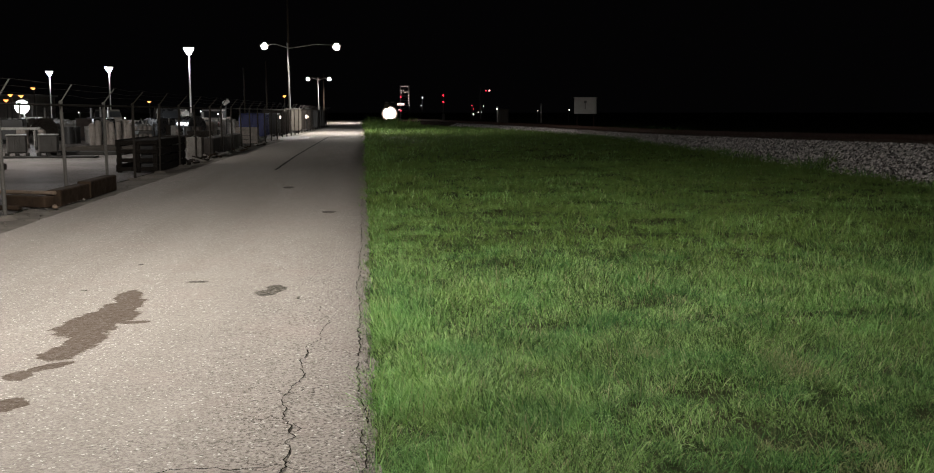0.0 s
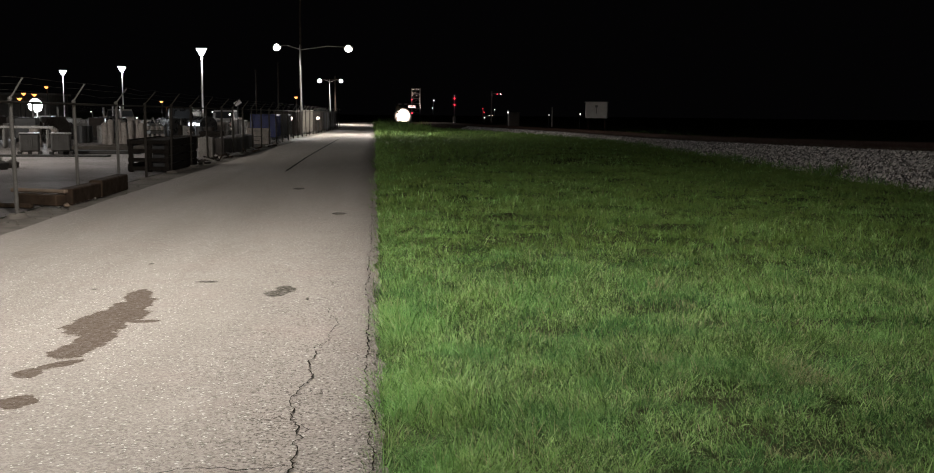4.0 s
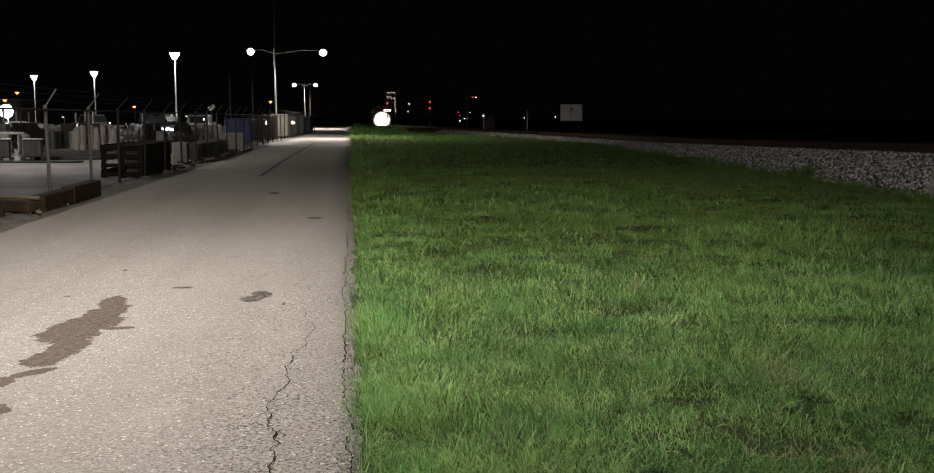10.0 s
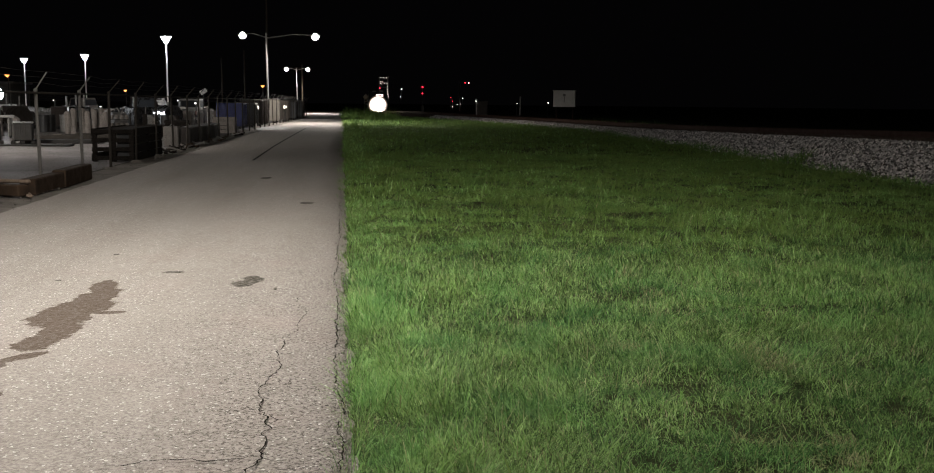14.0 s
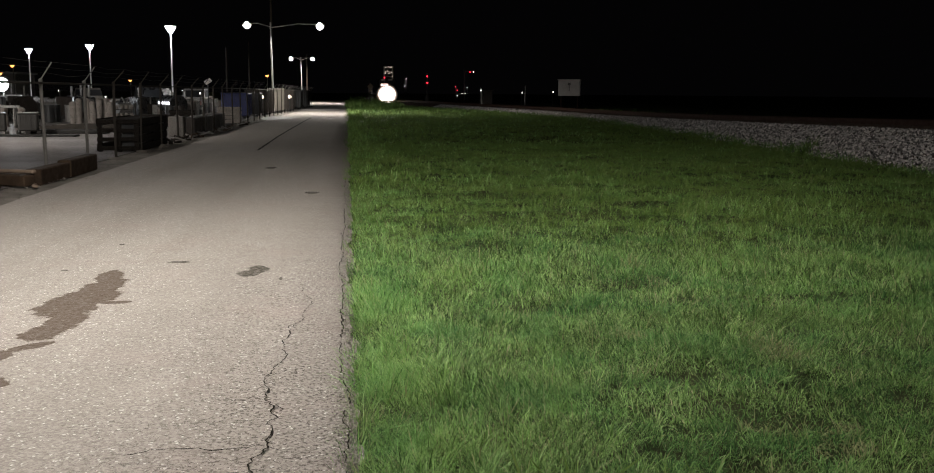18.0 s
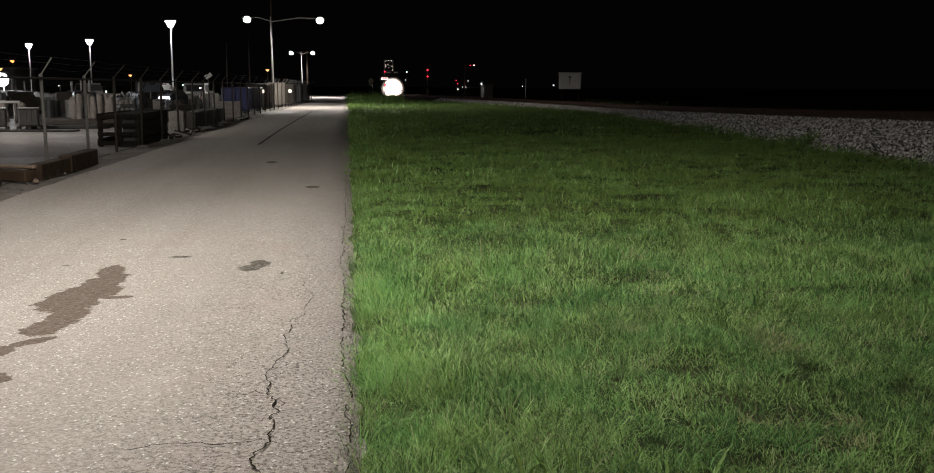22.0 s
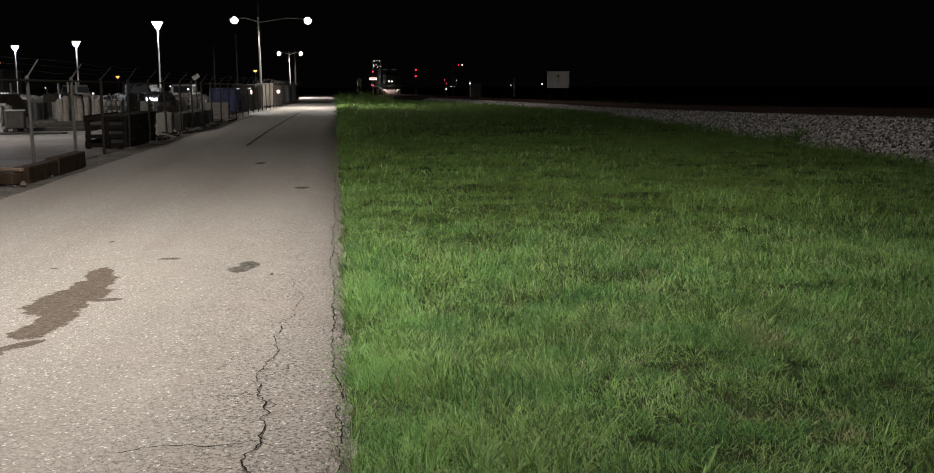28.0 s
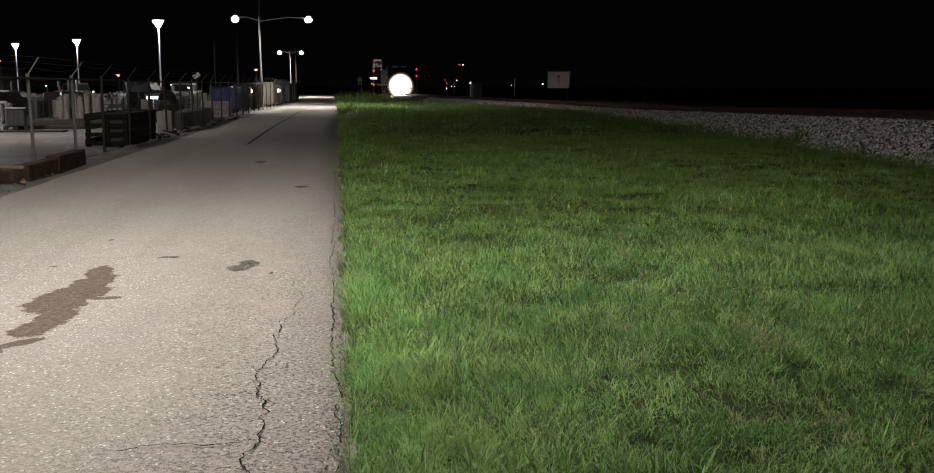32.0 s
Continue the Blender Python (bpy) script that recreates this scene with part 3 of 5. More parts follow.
blades("grass_stalks", 12000, (0.06, 14.5), (4.0, 26), 0.19, 0.003, 36, [M_LUSH, M_DRY], (0.5, 0.5), lawn, 1.2, 9, 3, label="thin pale seed stalks standing over the lawn")


# ---- railway ----
def embankment():
    ys = np.concatenate([np.arange(-40, 120, 1.0), np.arange(120, 600, 6.0)])
    verts, quads = [], []
    for i, y in enumerate(ys):
        x, h = track_x(y), track_z(y)
        run = 0.6 + 1.3 * h
        for dx, z in ((-2.0 - run, -0.05), (-1.9, h), (2.1, h), (8.5, h * 0.95), (8.6 + run, -0.05)):
            verts.append((x + dx, y, z))
        if i:
            k = 5 * i
            quads += [(k - 5 + j, k - 4 + j, k + 1 + j, k + j) for j in range(4)]
    me = bulk("railway_bed", np.array(verts), np.array(quads), np.zeros((0, 3), int), [M_BED])
    return tagged(new("railway_bed", me), kind="structure", label="low bank of grey crushed stone under the tracks", category="railway bed")


embankment()


def ballast(n, seed):
    """Crushed stones on the near shoulder, joined."""
    m, t, p = shader("crushed_stone")
    rnd = t.nodes.new("ShaderNodeNewGeometry").outputs["Random Per Island"]
    colour = mixc(t, mathn(t, "POWER", rnd, 1.25), (0.03, 0.027, 0.027), (0.75, 0.7, 0.665))
    t.links.new(colour, p.inputs["Base Color"])
    p.inputs["Roughness"].default_value = 0.85
    rng = np.random.RandomState(seed)
    y = 14 + 96 * rng.rand(n) ** 1.7
    u = rng.rand(n)
    x0 = np.array([track_x(v) for v in y])
    h = np.array([track_z(v) for v in y])
    run = 0.6 + 1.3 * h
    flat = u > 0.93
    s = np.where(flat, 1.0, u / 0.93)
    x = x0 - 2.0 - run + run * s + np.where(flat, (u - 0.93) / 0.07 * 0.35, 0) - 0.35 * (rng.rand(n) ** 3) * (u < 0.12)
    z = -0.04 + (h + 0.04) * s
    r = rng.uniform(0.016, 0.046, n) * np.interp(y, (14, 40, 110), (1, 1.3, 2.2))
    base = np.array([(1, 0, 0), (-1, 0, 0), (0, 1, 0), (0, -1, 0), (0, 0, 1), (0, 0, -1)], float)
    verts = base[None] * rng.uniform(0.6, 1.3, (n, 6, 1)) + rng.uniform(-0.3, 0.3, (n, 6, 3))
    ang = 2 * np.pi * rng.rand(n)
    c, q = np.cos(ang)[:, None], np.sin(ang)[:, None]
    vx, vy = verts[..., 0] * c - verts[..., 1] * q, verts[..., 0] * q + verts[..., 1] * c
    verts = np.stack([vx, vy, verts[..., 2] * 0.8], -1) * r[:, None, None] + np.stack([x, y, z + r * 0.4], -1)[:, None]
    f = np.array([(0, 2, 4), (2, 1, 4), (1, 3, 4), (3, 0, 4), (2, 0, 5), (1, 2, 5), (3, 1, 5), (0, 3, 5)])
    tris = (f[None] + 6 * np.arange(n)[:, None, None]).reshape(-1, 3)
    me = bulk("ballast", verts.reshape(-1, 3), np.zeros((0, 4), int), tris, [m])
    return tagged(new("ballast", me), label="loose grey crushed stone on the railway shoulder", category="gravel", kind="stuff")


ballast(50000, 41)


def litter(n, seed):
    """Grit, clods and bits of stone under the fence."""
    rng = np.random.RandomState(seed)
    y = 8 + 52 * rng.rand(n) ** 1.4
    fx = np.array([fence_x(v) for v in y])
    x = fx + 0.12 + 0.26 * rng.randn(n)
    x = np.where(x > fx + 1.2, fx + 1.0 * rng.rand(n), x)
    r = rng.uniform(0.005, 0.014, n) * (1 + (rng.rand(n) < 0.06) * 1.4)
    base = np.array([(1, 0, 0), (-1, 0, 0), (0, 1, 0), (0, -1, 0), (0, 0, 0.7), (0, 0, -0.7)], float)
    verts = base[None] * rng.uniform(0.5, 1.4, (n, 6, 1)) + rng.uniform(-0.3, 0.3, (n, 6, 3))
    verts = verts * r[:, None, None] + np.stack([x, y, np.full(n, 0.008)], -1)[:, None]
    f = np.array([(0, 2, 4), (2, 1, 4), (1, 3, 4), (3, 0, 4), (2, 0, 5), (1, 2, 5), (3, 1, 5), (0, 3, 5)])
    tris = (f[None] + 6 * np.arange(n)[:, None, None]).reshape(-1, 3)
    me = bulk("grit", verts.reshape(-1, 3), np.zeros((0, 4), int), tris, [M_DIRT])
    return tagged(new("grit", me), label="loose grit and clods under the fence", category="gravel", kind="stuff")


litter(3000, 43)


def edge_grit(n, seed):
    """Crumbs of broken asphalt where the road meets the grass."""
    rng = np.random.RandomState(seed)
    y = 3.9 + 14 * rng.rand(n) ** 1.8
    x = 0.03 - np.abs(0.055 * rng.randn(n))
    r = rng.uniform(0.0022, 0.0065, n) * (1 + (rng.rand(n) < 0.05) * 1.0)
    base = np.array([(1, 0, 0), (-1, 0, 0), (0, 1, 0), (0, -1, 0), (0, 0, 0.7), (0, 0, -0.7)], float)
    verts = base[None] * rng.uniform(0.5, 1.4, (n, 6, 1)) + rng.uniform(-0.3, 0.3, (n, 6, 3))
    verts = verts * r[:, None, None] + np.stack([x, y, np.full(n, 0.006)], -1)[:, None]
    f = np.array([(0, 2, 4), (2, 1, 4), (1, 3, 4), (3, 0, 4), (2, 0, 5), (1, 2, 5), (3, 1, 5), (0, 3, 5)])
    tris = (f[None] + 6 * np.arange(n)[:, None, None]).reshape(-1, 3)
    me = bulk("edge_grit", verts.reshape(-1, 3), np.zeros((0, 4), int), tris, [M_DIRT, M_BLOCK], (rng.rand(n) < 0.75).astype(int).repeat(8))
    return tagged(new("edge_grit", me), label="crumbs of broken asphalt along the road's edge", category="gravel", kind="stuff")


edge_grit(2600, 44)
foot_line = lambda x, y: np.abs(x - (np.interp(y, (14, 20, 40, 65, 85), (15.7, 16.4, 17.8, 18.7, 17.3)) - 2.0 - 0.6 - 1.3 * np.interp(y, (0, 24, 36, 48, 63, 90), (0.85, 0.8, 0.6, 0.42, 0.25, 0.2)) + 0.5 * (swell(x * 0 + 3, y, 2.2, 19) - 0.35))) < 0.35
blades("weeds", 90000, (11.5, 17.5), (18, 80), 0.2, 0.016, 39, GREENS, (0.86, 0.1, 0.04), foot_line, 0.9, 6, label="weeds creeping into the crushed stone")


def rails():
    track = thing("railway_track", 0, 0, 0, label="rusty rails on dark wooden ties", category="railway track")
    for off in (-0.7175, 0.7175):
        ys = np.concatenate([np.arange(-20, 160, 2.0), np.arange(160, 560, 8.0)])
        prof = ((-0.07, 0), (0.07, 0), (0.012, 0.03), (0.036, 0.13), (0.036, 0.17), (-0.036, 0.17), (-0.036, 0.13), (-0.012, 0.03))
        verts = [(track_x(y) + off + a, y, track_z(y) + 0.09 + b) for y in ys for a, b in prof]
        quads = [(8 * i + j, 8 * i + (j + 1) % 8, 8 * i + 8 + (j + 1) % 8, 8 * i + 8 + j) for i in range(len(ys) - 1) for j in range(8)]
        ob = new("rail", bulk("rail", np.array(verts), np.array(quads), np.zeros((0, 3), int), [M_RAIL]))
        ob.parent = track
    bm = bmesh.new()
    box(bm, 0, 0, 0, 2.6, 0.23, 0.18, bevel=0.012)
    me = mesh_of("tie", bm, M_TIE)
    y = 12.0
    for i in range(150):
        a = math.degrees(math.atan2(track_x(y + 1) - track_x(y - 1), 2))
        shared("tie", me, track, pose(track_x(y), y, track_z(y) + 0.012, 0, 0, -a + random.uniform(-1, 1)))
        y += 0.54
    return track


rails()


# ---- the fence ----
FENCE_HEIGHT = 1.86


def fence():
    f = thing("security_fence", 0, 0, 0, label="galvanised chain-link fence with barbed wire on slanted arms", category="fence")
    bm = bmesh.new()
    rod(bm, (0, 0, -0.05), (0, 0, FENCE_HEIGHT), 0.034, 0.034, 12)
    bmesh.ops.create_uvsphere(bm, u_segments=10, v_segments=6, radius=0.04, matrix=pose(0, 0, FENCE_HEIGHT))
    post = mesh_of("post", bm, M_POST)
    # darker copy of the post, for those beyond the near lamp's reach
    shaded_post = post.copy()
    shaded_post.materials.clear()
    shaded_post.materials.append(M_DULL)
    bm = bmesh.new()
    box(bm, 0.115, 0, 0.165, 0.026, 0.012, 0.40, ry=36, bevel=0.004)
    arm = mesh_of("barb_arm", bm, M_POST)
    # darker copy of the arm, for the stretch that gets little lamplight
    shaded_arm = arm.copy()
    shaded_arm.materials.clear()
    shaded_arm.materials.append(M_DULL)
    bm = bmesh.new()
    bmesh.ops.create_cone(bm, cap_ends=True, segments=9, radius1=0.2, radius2=0.12, depth=0.07, matrix=pose(0, 0, 0.01))
    foot = mesh_of("footing", bm, M_DIRT)
    ys = [16.15 - 3.05 * 3 + 3.05 * i for i in range(37)]
    ys[3] += 0.15
    ys[4] += 0.4
    ys[5] += 0.4
    tilt = random.Random(8)
    for y in ys:
        x = fence_x(y)
        # the fall of light along the fence is put into the choice of steel
        p = shared("post", post if y < 24 else shaded_post, f, pose(x, y, 0, tilt.uniform(-1, 1), tilt.uniform(-1.2, 1.2), 0))
        shared("barb_arm", shaded_arm if 24 < y < 62 else arm, p, pose(0, 0, FENCE_HEIGHT, 0, tilt.uniform(-6, 6), tilt.uniform(-8, 8)))
        if y < 40:
            shared("footing", foot, f, pose(x, y, -0.01, 0, 0, tilt.uniform(0, 90)))
    for a, b in zip(ys, ys[1:]):
        bm = bmesh.new()
        rod(bm, (fence_x(a), a, FENCE_HEIGHT - 0.05), (fence_x(b), b, FENCE_HEIGHT - 0.05), 0.021, None, 8)
        part("top_rail", bm, M_DULL, f)
    for k in range(3):
        bm = bmesh.new()
        for a, b in zip(ys, ys[1:]):
            up = 0.14 + 0.1 * k
            mid = ((fence_x(a) + fence_x(b)) / 2 + up * 0.72, (a + b) / 2, FENCE_HEIGHT + up - tilt.uniform(0.0, 0.05))
            p0, p1 = (fence_x(a) + up * 0.72, a, FENCE_HEIGHT + up), (fence_x(b) + up * 0.72, b, FENCE_HEIGHT + up)
            rod(bm, p0, mid, 0.003, None, 4)
            rod(bm, mid, p1, 0.003, None, 4)
        part("barbed_wire", bm, M_DULL, f)
    # woven wire: flat strands in both diagonals
    for a, b in zip(ys, ys[1:]):
        if a > 75:
            break
        verts, quads = [], []
        step, hgt, w = 0.075, FENCE_HEIGHT - 0.06, 0.0016
        n = int((b - a) / step)
        for s in (1, -1):
            for i in range(-int(hgt / step), n + (0 if s > 0 else int(hgt / step))):
                u0, v0 = i * step, 0.02
                u1 = u0 + s * hgt if s > 0 else u0 - hgt
                lo, hi = (u0, u1)
                t0, t1 = 0.0, 1.0
                du = hi - lo
                for edge in (0.0, b - a):
                    tt = (edge - lo) / du
                    if (edge == 0.0) == (du > 0):
                        t0 = max(t0, tt)
                    else:
                        t1 = min(t1, tt)
                if t1 <= t0:
                    continue
                q = len(verts)
                for tt, sg in ((t0, -1), (t0, 1), (t1, 1), (t1, -1)):
                    uu = a + lo + du * tt
                    verts.append((fence_x(uu) + 0.036, uu + sg * w, v0 + hgt * tt))
                quads.append((q, q + 1, q + 2, q + 3))
        ob = new("chain_link", bulk("chain_link", np.array(verts), np.array(quads), np.zeros((0, 3), int), [M_DULL]))
        ob.parent = f
    return f


fence()


# ---- lamps on poles ----
def street_lamp(x, y, height, left, right, base=0.0, label="tall steel pole with two glowing street lamps on arms"):
    f = thing("street_lamp", x, y, base, label=label, category="street lamp", group="street lamps along the fence")
    bm = bmesh.new()
    rod(bm, (0, 0, 0), (-0.12, 0, height + 0.25), 0.075, 0.05, 14)
    part("pole", bm, M_POLE, f)
    for dx in (left, right):
        bm = bmesh.new()
        rod(bm, (0, 0, height - 0.12), (dx * 0.55, 0, height + 0.18), 0.04, 0.036)
        rod(bm, (dx * 0.55, 0, height + 0.18), (dx, 0, height + 0.14), 0.036, 0.03)
        part("arm", bm, M_GALV, f)
        bm = bmesh.new()
        box(bm, dx, 0, height + 0.13, 0.75, 0.34, 0.14, bevel=0.05)
        head = part("lamp_head", bm, M_GALV, f)
        bm = bmesh.new()
        bmesh.ops.create_uvsphere(bm, u_segments=16, v_segments=8, radius=0.38, matrix=pose(dx, 0, height + 0.02) @ Matrix.Diagonal((0.72, 0.66, 0.66, 1)))
        part("lens", bm, M_LAMP, head, "glowing white lens")
    return f


street_lamp(-5.66, 77, 6.6, -1.86, 3.59)
street_lamp(-6.2, 8.0, 8.0, -1.8, 4.3)
street_lamp(-6.2, -12.0, 10.9, -1.8, 3.6)
street_lamp(-6.55, 145, 6.3, -1.53, 1.54)


def yard_lamp(x, y, height, base_label=""):
    f = thing("yard_light", x, y, label="white steel pole with a glowing white floodlight" + base_label, category="yard light", group="yard lights")
    bm = bmesh.new()
    rod(bm, (0, 0, 0), (0, 0, height), 0.085, 0.06, 14)
    part("pole", bm, M_WHITE, f)
    bm = bmesh.new()
    rod(bm, (0, 0, 0), (0, 0, 0.3), 0.28, 0.26, 14)
    part("base", bm, M_BLOCK, f)
    bm = bmesh.new()
    box(bm, 0, 0, height + 0.3, 1.05, 0.6, 0.08, bevel=0.03)
    head = part("lamp_head", bm, M_GALV, f)
    # the cone's shape and size imitate the glare around the lamp
    bm = bmesh.new()
    bmesh.ops.create_cone(bm, cap_ends=True, segments=18, radius1=0.16, radius2=0.5, depth=0.62, matrix=pose(0, 0, height - 0.05) @ Matrix.Diagonal((1, 0.6, 1, 1)))
    part("lens", bm, M_FLOOD, head, "glowing white lens")
    return f


yard_lamp(-45.58, 150, 7.2)
yard_lamp(-33.43, 135, 7.2)
yard_lamp(-16.23, 95, 7.3)
yard_lamp(-19.0, 33.0, 9.0)
near_light = yard_lamp(-11.22, 30.0, 7.0, " over a red footing")
bm = bmesh.new()
rod(bm, (0, 0, 0.3), (0, 0, 1.0), 0.19, 0.18, 16)
part("guard_sleeve", bm, M_RED, near_light, "faded red guard sleeve")
for i in range(9):
    bm = bmesh.new()
    bmesh.ops.create_icosphere(bm, subdivisions=1, radius=random.uniform(0.16, 0.3), matrix=pose(0, 0, 0.1) @ Matrix.Diagonal((1.2, 1, 0.75, 1)))
    single("rubble_stone", bm, random.choice((M_BROWN, M_BROWN, M_RUBBER)), -11.2 + random.uniform(-1.2, 0.7), 29.6 + random.uniform(-0.6, 0.6), -0.02, random.uniform(0, 90), label="broken lump of rubble at the pole's foot", category="rubble", group="rubble at the pole")


def wooden_pole(x, y, height, r=0.15, arm=0.0):
    f = thing("utility_pole", x, y, label="dark round wooden utility pole", category="utility pole", group="utility poles")
    bm = bmesh.new()
    rod(bm, (0, 0, 0), (0, 0, height), r, r * 0.65, 12)
    part("shaft", bm, M_WOODPOLE, f)
    if arm:
        bm = bmesh.new()
        box(bm, 0, 0, height - 0.5, arm, 0.1, 0.12, bevel=0.01)
        part("crossarm", bm, M_WOODPOLE, f)
    return f


wooden_pole(-5.98, 80.5, 11.5, 0.1)
wooden_pole(-6.05, 150, 7.2, 0.15, 2.4)
wooden_pole(-10.66, 90, 5.5, 0.07)
wooden_pole(-8.7, 90, 6.2, 0.07)


def small_light(name, x, y, z, material, r, label, pole=True, colour=M_BLACK):
    """A lamp on a thin mast."""
    f = thing(name, x, y, label=label, category="lamp", group="distant lamps")
    if pole:
        bm = bmesh.new()
        rod(bm, (0, 0.3, 0), (0, 0.3, z + r * 0.6), 0.06, 0.05, 8)
        part("mast", bm, colour, f)
    bm = bmesh.new()
    bmesh.ops.create_cone(bm, cap_ends=True, segments=12, radius1=r * 0.5, radius2=r * 0.2, depth=r * 0.12, matrix=pose(0, 0.3, z + r * 0.62))
    part("hood", bm, colour, f)
    bm = bmesh.new()
    if material is M_SODIUM:
        bmesh.ops.create_cone(bm, cap_ends=True, segments=12, radius1=r * 0.12, radius2=r * 0.75, depth=r * 0.7, matrix=pose(0, 0, z))
    else:
        bmesh.ops.create_uvsphere(bm, u_segments=14, v_segments=10, radius=r * 0.55, matrix=pose(0, -0.1 * r, z))
    part("lens", bm, material, f, "glowing lens")
    return f


for x, y, z, r in ((-41.5, 120, 2.9, 0.42), (-39.8, 120, 3.4, 0.4), (-38.4, 120, 4.3, 0.38), (-41.0, 120, 3.5, 0.4), (-27.4, 130, 2.85, 0.33), (-10.3, 130, 3.6, 0.34)):
    small_light("sodium_lamp", x, y, z, M_SODIUM, r, "orange sodium lamp on a thin dark mast")
small_light("floodlight", -23.15, 70, 2.0, M_FLOOD, 0.82, "dazzling white floodlight on a short mast", colour=M_GALV)


# yard lamps, plus glowing dots that stand in for highlights on the trucks
for x, y, z, mat, r in ((-5.98, 70.5, 1.28, M_WARM, 0.4), (-5.0, 86.8, 1.23, M_WARM, 0.45), (-12.9, 60.5, 0.9, M_BULB, 0.2), (-17.6, 75.0, 1.2, M_BULB, 0.16), (-13.6, 79.0, 1.3, M_BULB, 0.18), (-10.7, 74.0, 1.5, M_BULB, 0.2),
                        (-21.5, 78.0, 1.0, M_BULB, 0.12), (-19.0, 66.0, 0.8, M_WARM, 0.1), (-15.8, 63.5, 0.6, M_BULB, 0.1), (-14.2, 88.0, 1.7, M_BULB, 0.15), (-11.8, 81.0, 0.9, M_BULB, 0.12), (-24.5, 88.0, 1.6, M_WARM, 0.14), (-12.2, 66.0, 0.5, M_BULB, 0.09)):
    small_light("yard_glow_dot", x, y, z, mat, r * 0.62, "small glowing dot on a short stand for yard lamps and truck highlights")


# ---- the yard beside the fence ----
def timber(x, y, length, w, h, rz, material, z=0.0):
    bm = bmesh.new()
    box(bm, 0, 0, h / 2, w, length, h, bevel=0.02)
    return single("timber_beam", bm, material, x, y, z, rz, label="heavy weathered timber beam lying by the fence", category="timber", group="timber beams by the fence")


timber(-5.53, 21.0, 2.1, 0.26, 0.34, 0.4, M_TIMBER, -0.02)
timber(-5.57, 19.1, 1.7, 0.27, 0.30, -1.5, M_TIMBER, -0.02)
timber(-5.98, 18.15, 0.95, 0.24, 0.2, 62, M_TIMBER)
timber(-6.1, 18.45, 1.2, 0.14, 0.07, 68, M_PALE, 0.2)
timber(-6.3, 17.6, 0.85, 0.1, 0.08, 70, M_TIMBER, 0.0)
timber(-5.5, 18.0, 0.5, 0.1, 0.05, 20, M_PALE, -0.01)


def crate(x, y, rz=0):
    """A stack of slatted skids, taller than a table."""
    f = thing("slatted_crate", x, y, -0.01, rz, label="grey wooden slatted crate beside the fence", category="crate")
    w, d, h = 1.12, 4.3, 0.85
    bm = bmesh.new()
    box(bm, 0, 0, 0, w, 0.03, 0.115, bevel=0.006)
    front = mesh_of("board", bm, M_CRATE)
    bm = bmesh.new()
    box(bm, 0, 0, 0, 0.03, d, 0.2, bevel=0.006)
    side = mesh_of("side_board", bm, M_CRATE)
    bm = bmesh.new()
    box(bm, 0, 0, h / 2, 0.12, 0.1, h, bevel=0.008)
    post = mesh_of("corner_post", bm, M_CRATE)
    for i in range(4):
        for yy in (-d / 2, d / 2):
            if yy > 0 and i in (1, 2):
                continue
            shared("board", front, f, pose(0, yy, 0.10 + 0.245 * i, 0, random.uniform(-1.5, 1.5), 0))
    for i in range(4):
        for s in (-1, 1):
            if s < 0 and i in (1, 2):
                continue
            shared("side_board", side, f, pose(s * w / 2, 0, 0.11 + 0.235 * i, random.uniform(-0.4, 0.4), 0, 0))
    for xx in (-w / 2 + 0.07, 0.02, w / 2 - 0.07):
        for yy in (-d / 2 + 0.07, 0, d / 2 - 0.07):
            shared("corner_post", post, f, pose(xx, yy, 0))
    for i in range(13):
        bm = bmesh.new()
        box(bm, 0, -d / 2 + 0.15 + i * 0.333, h + 0.015, w, 0.28, 0.03, rz=random.uniform(-1, 1), bevel=0.005)
        part("lid_board", bm, M_CRATE, f)
    bm = bmesh.new()
    box(bm, 0.29, 0.03, 0.43, 0.42, 4.1, 0.78, bevel=0.02)
    part("load", bm, M_BLACK, f, "dark load inside")
    return f


crate(-6.35, 30.4)


def bin_box(x, y, rz):
    f = thing("pallet_box", x, y, -0.01, rz, label="grey ribbed plastic pallet box on a dark skid", category="box", group="pallet boxes")
    bm = bmesh.new()
    box(bm, 0, 0, 0.46, 0.72, 0.8, 0.68, bevel=0.05)
    part("body", bm, M_PLASTIC, f)
    # paler metal on the rim paints the lamplight caught along the box's top edge
    bm = bmesh.new()
    box(bm, 0, 0, 0.81, 0.76, 0.84, 0.05, bevel=0.02)
    part("rim", bm, M_GALV, f)
    bm = bmesh.new()
    for i in range(4):
        box(bm, -0.27 + 0.18 * i, -0.401, 0.46, 0.04, 0.012, 0.6, bevel=0.004)
    part("ribs", bm, M_PLASTIC, f)
    bm = bmesh.new()
    for i in (-1, 0, 1):
        box(bm, i * 0.36, 0, 0.06, 0.14, 0.85, 0.12, bevel=0.01)
    part("skid", bm, M_RUBBER, f)
    return f


b = bin_box(-13.25, 39.2, 17)
copy_thing(b, pose(-12.2, 39.6, -0.01, 0, 0, 15))


def bar(name, x, y, z, length, w, h, rz, material, label, category, group=""):
    bm = bmesh.new()
    box(bm, 0, 0, h / 2, length, w, h, bevel=min(w, h) * 0.15)
    return single(name, bm, material, x, y, z, rz, label=label, category=category, group=group)


bar("pale_plank", -13.3, 49.6, -0.01, 1.3, 0.16, 0.05, 40, M_BAG, "pale plank dropped on the concrete", "plank")
bar("pale_plank", -12.9, 48.9, 0.0, 0.9, 0.12, 0.05, -15, M_BAG, "pale plank dropped on the concrete", "plank")
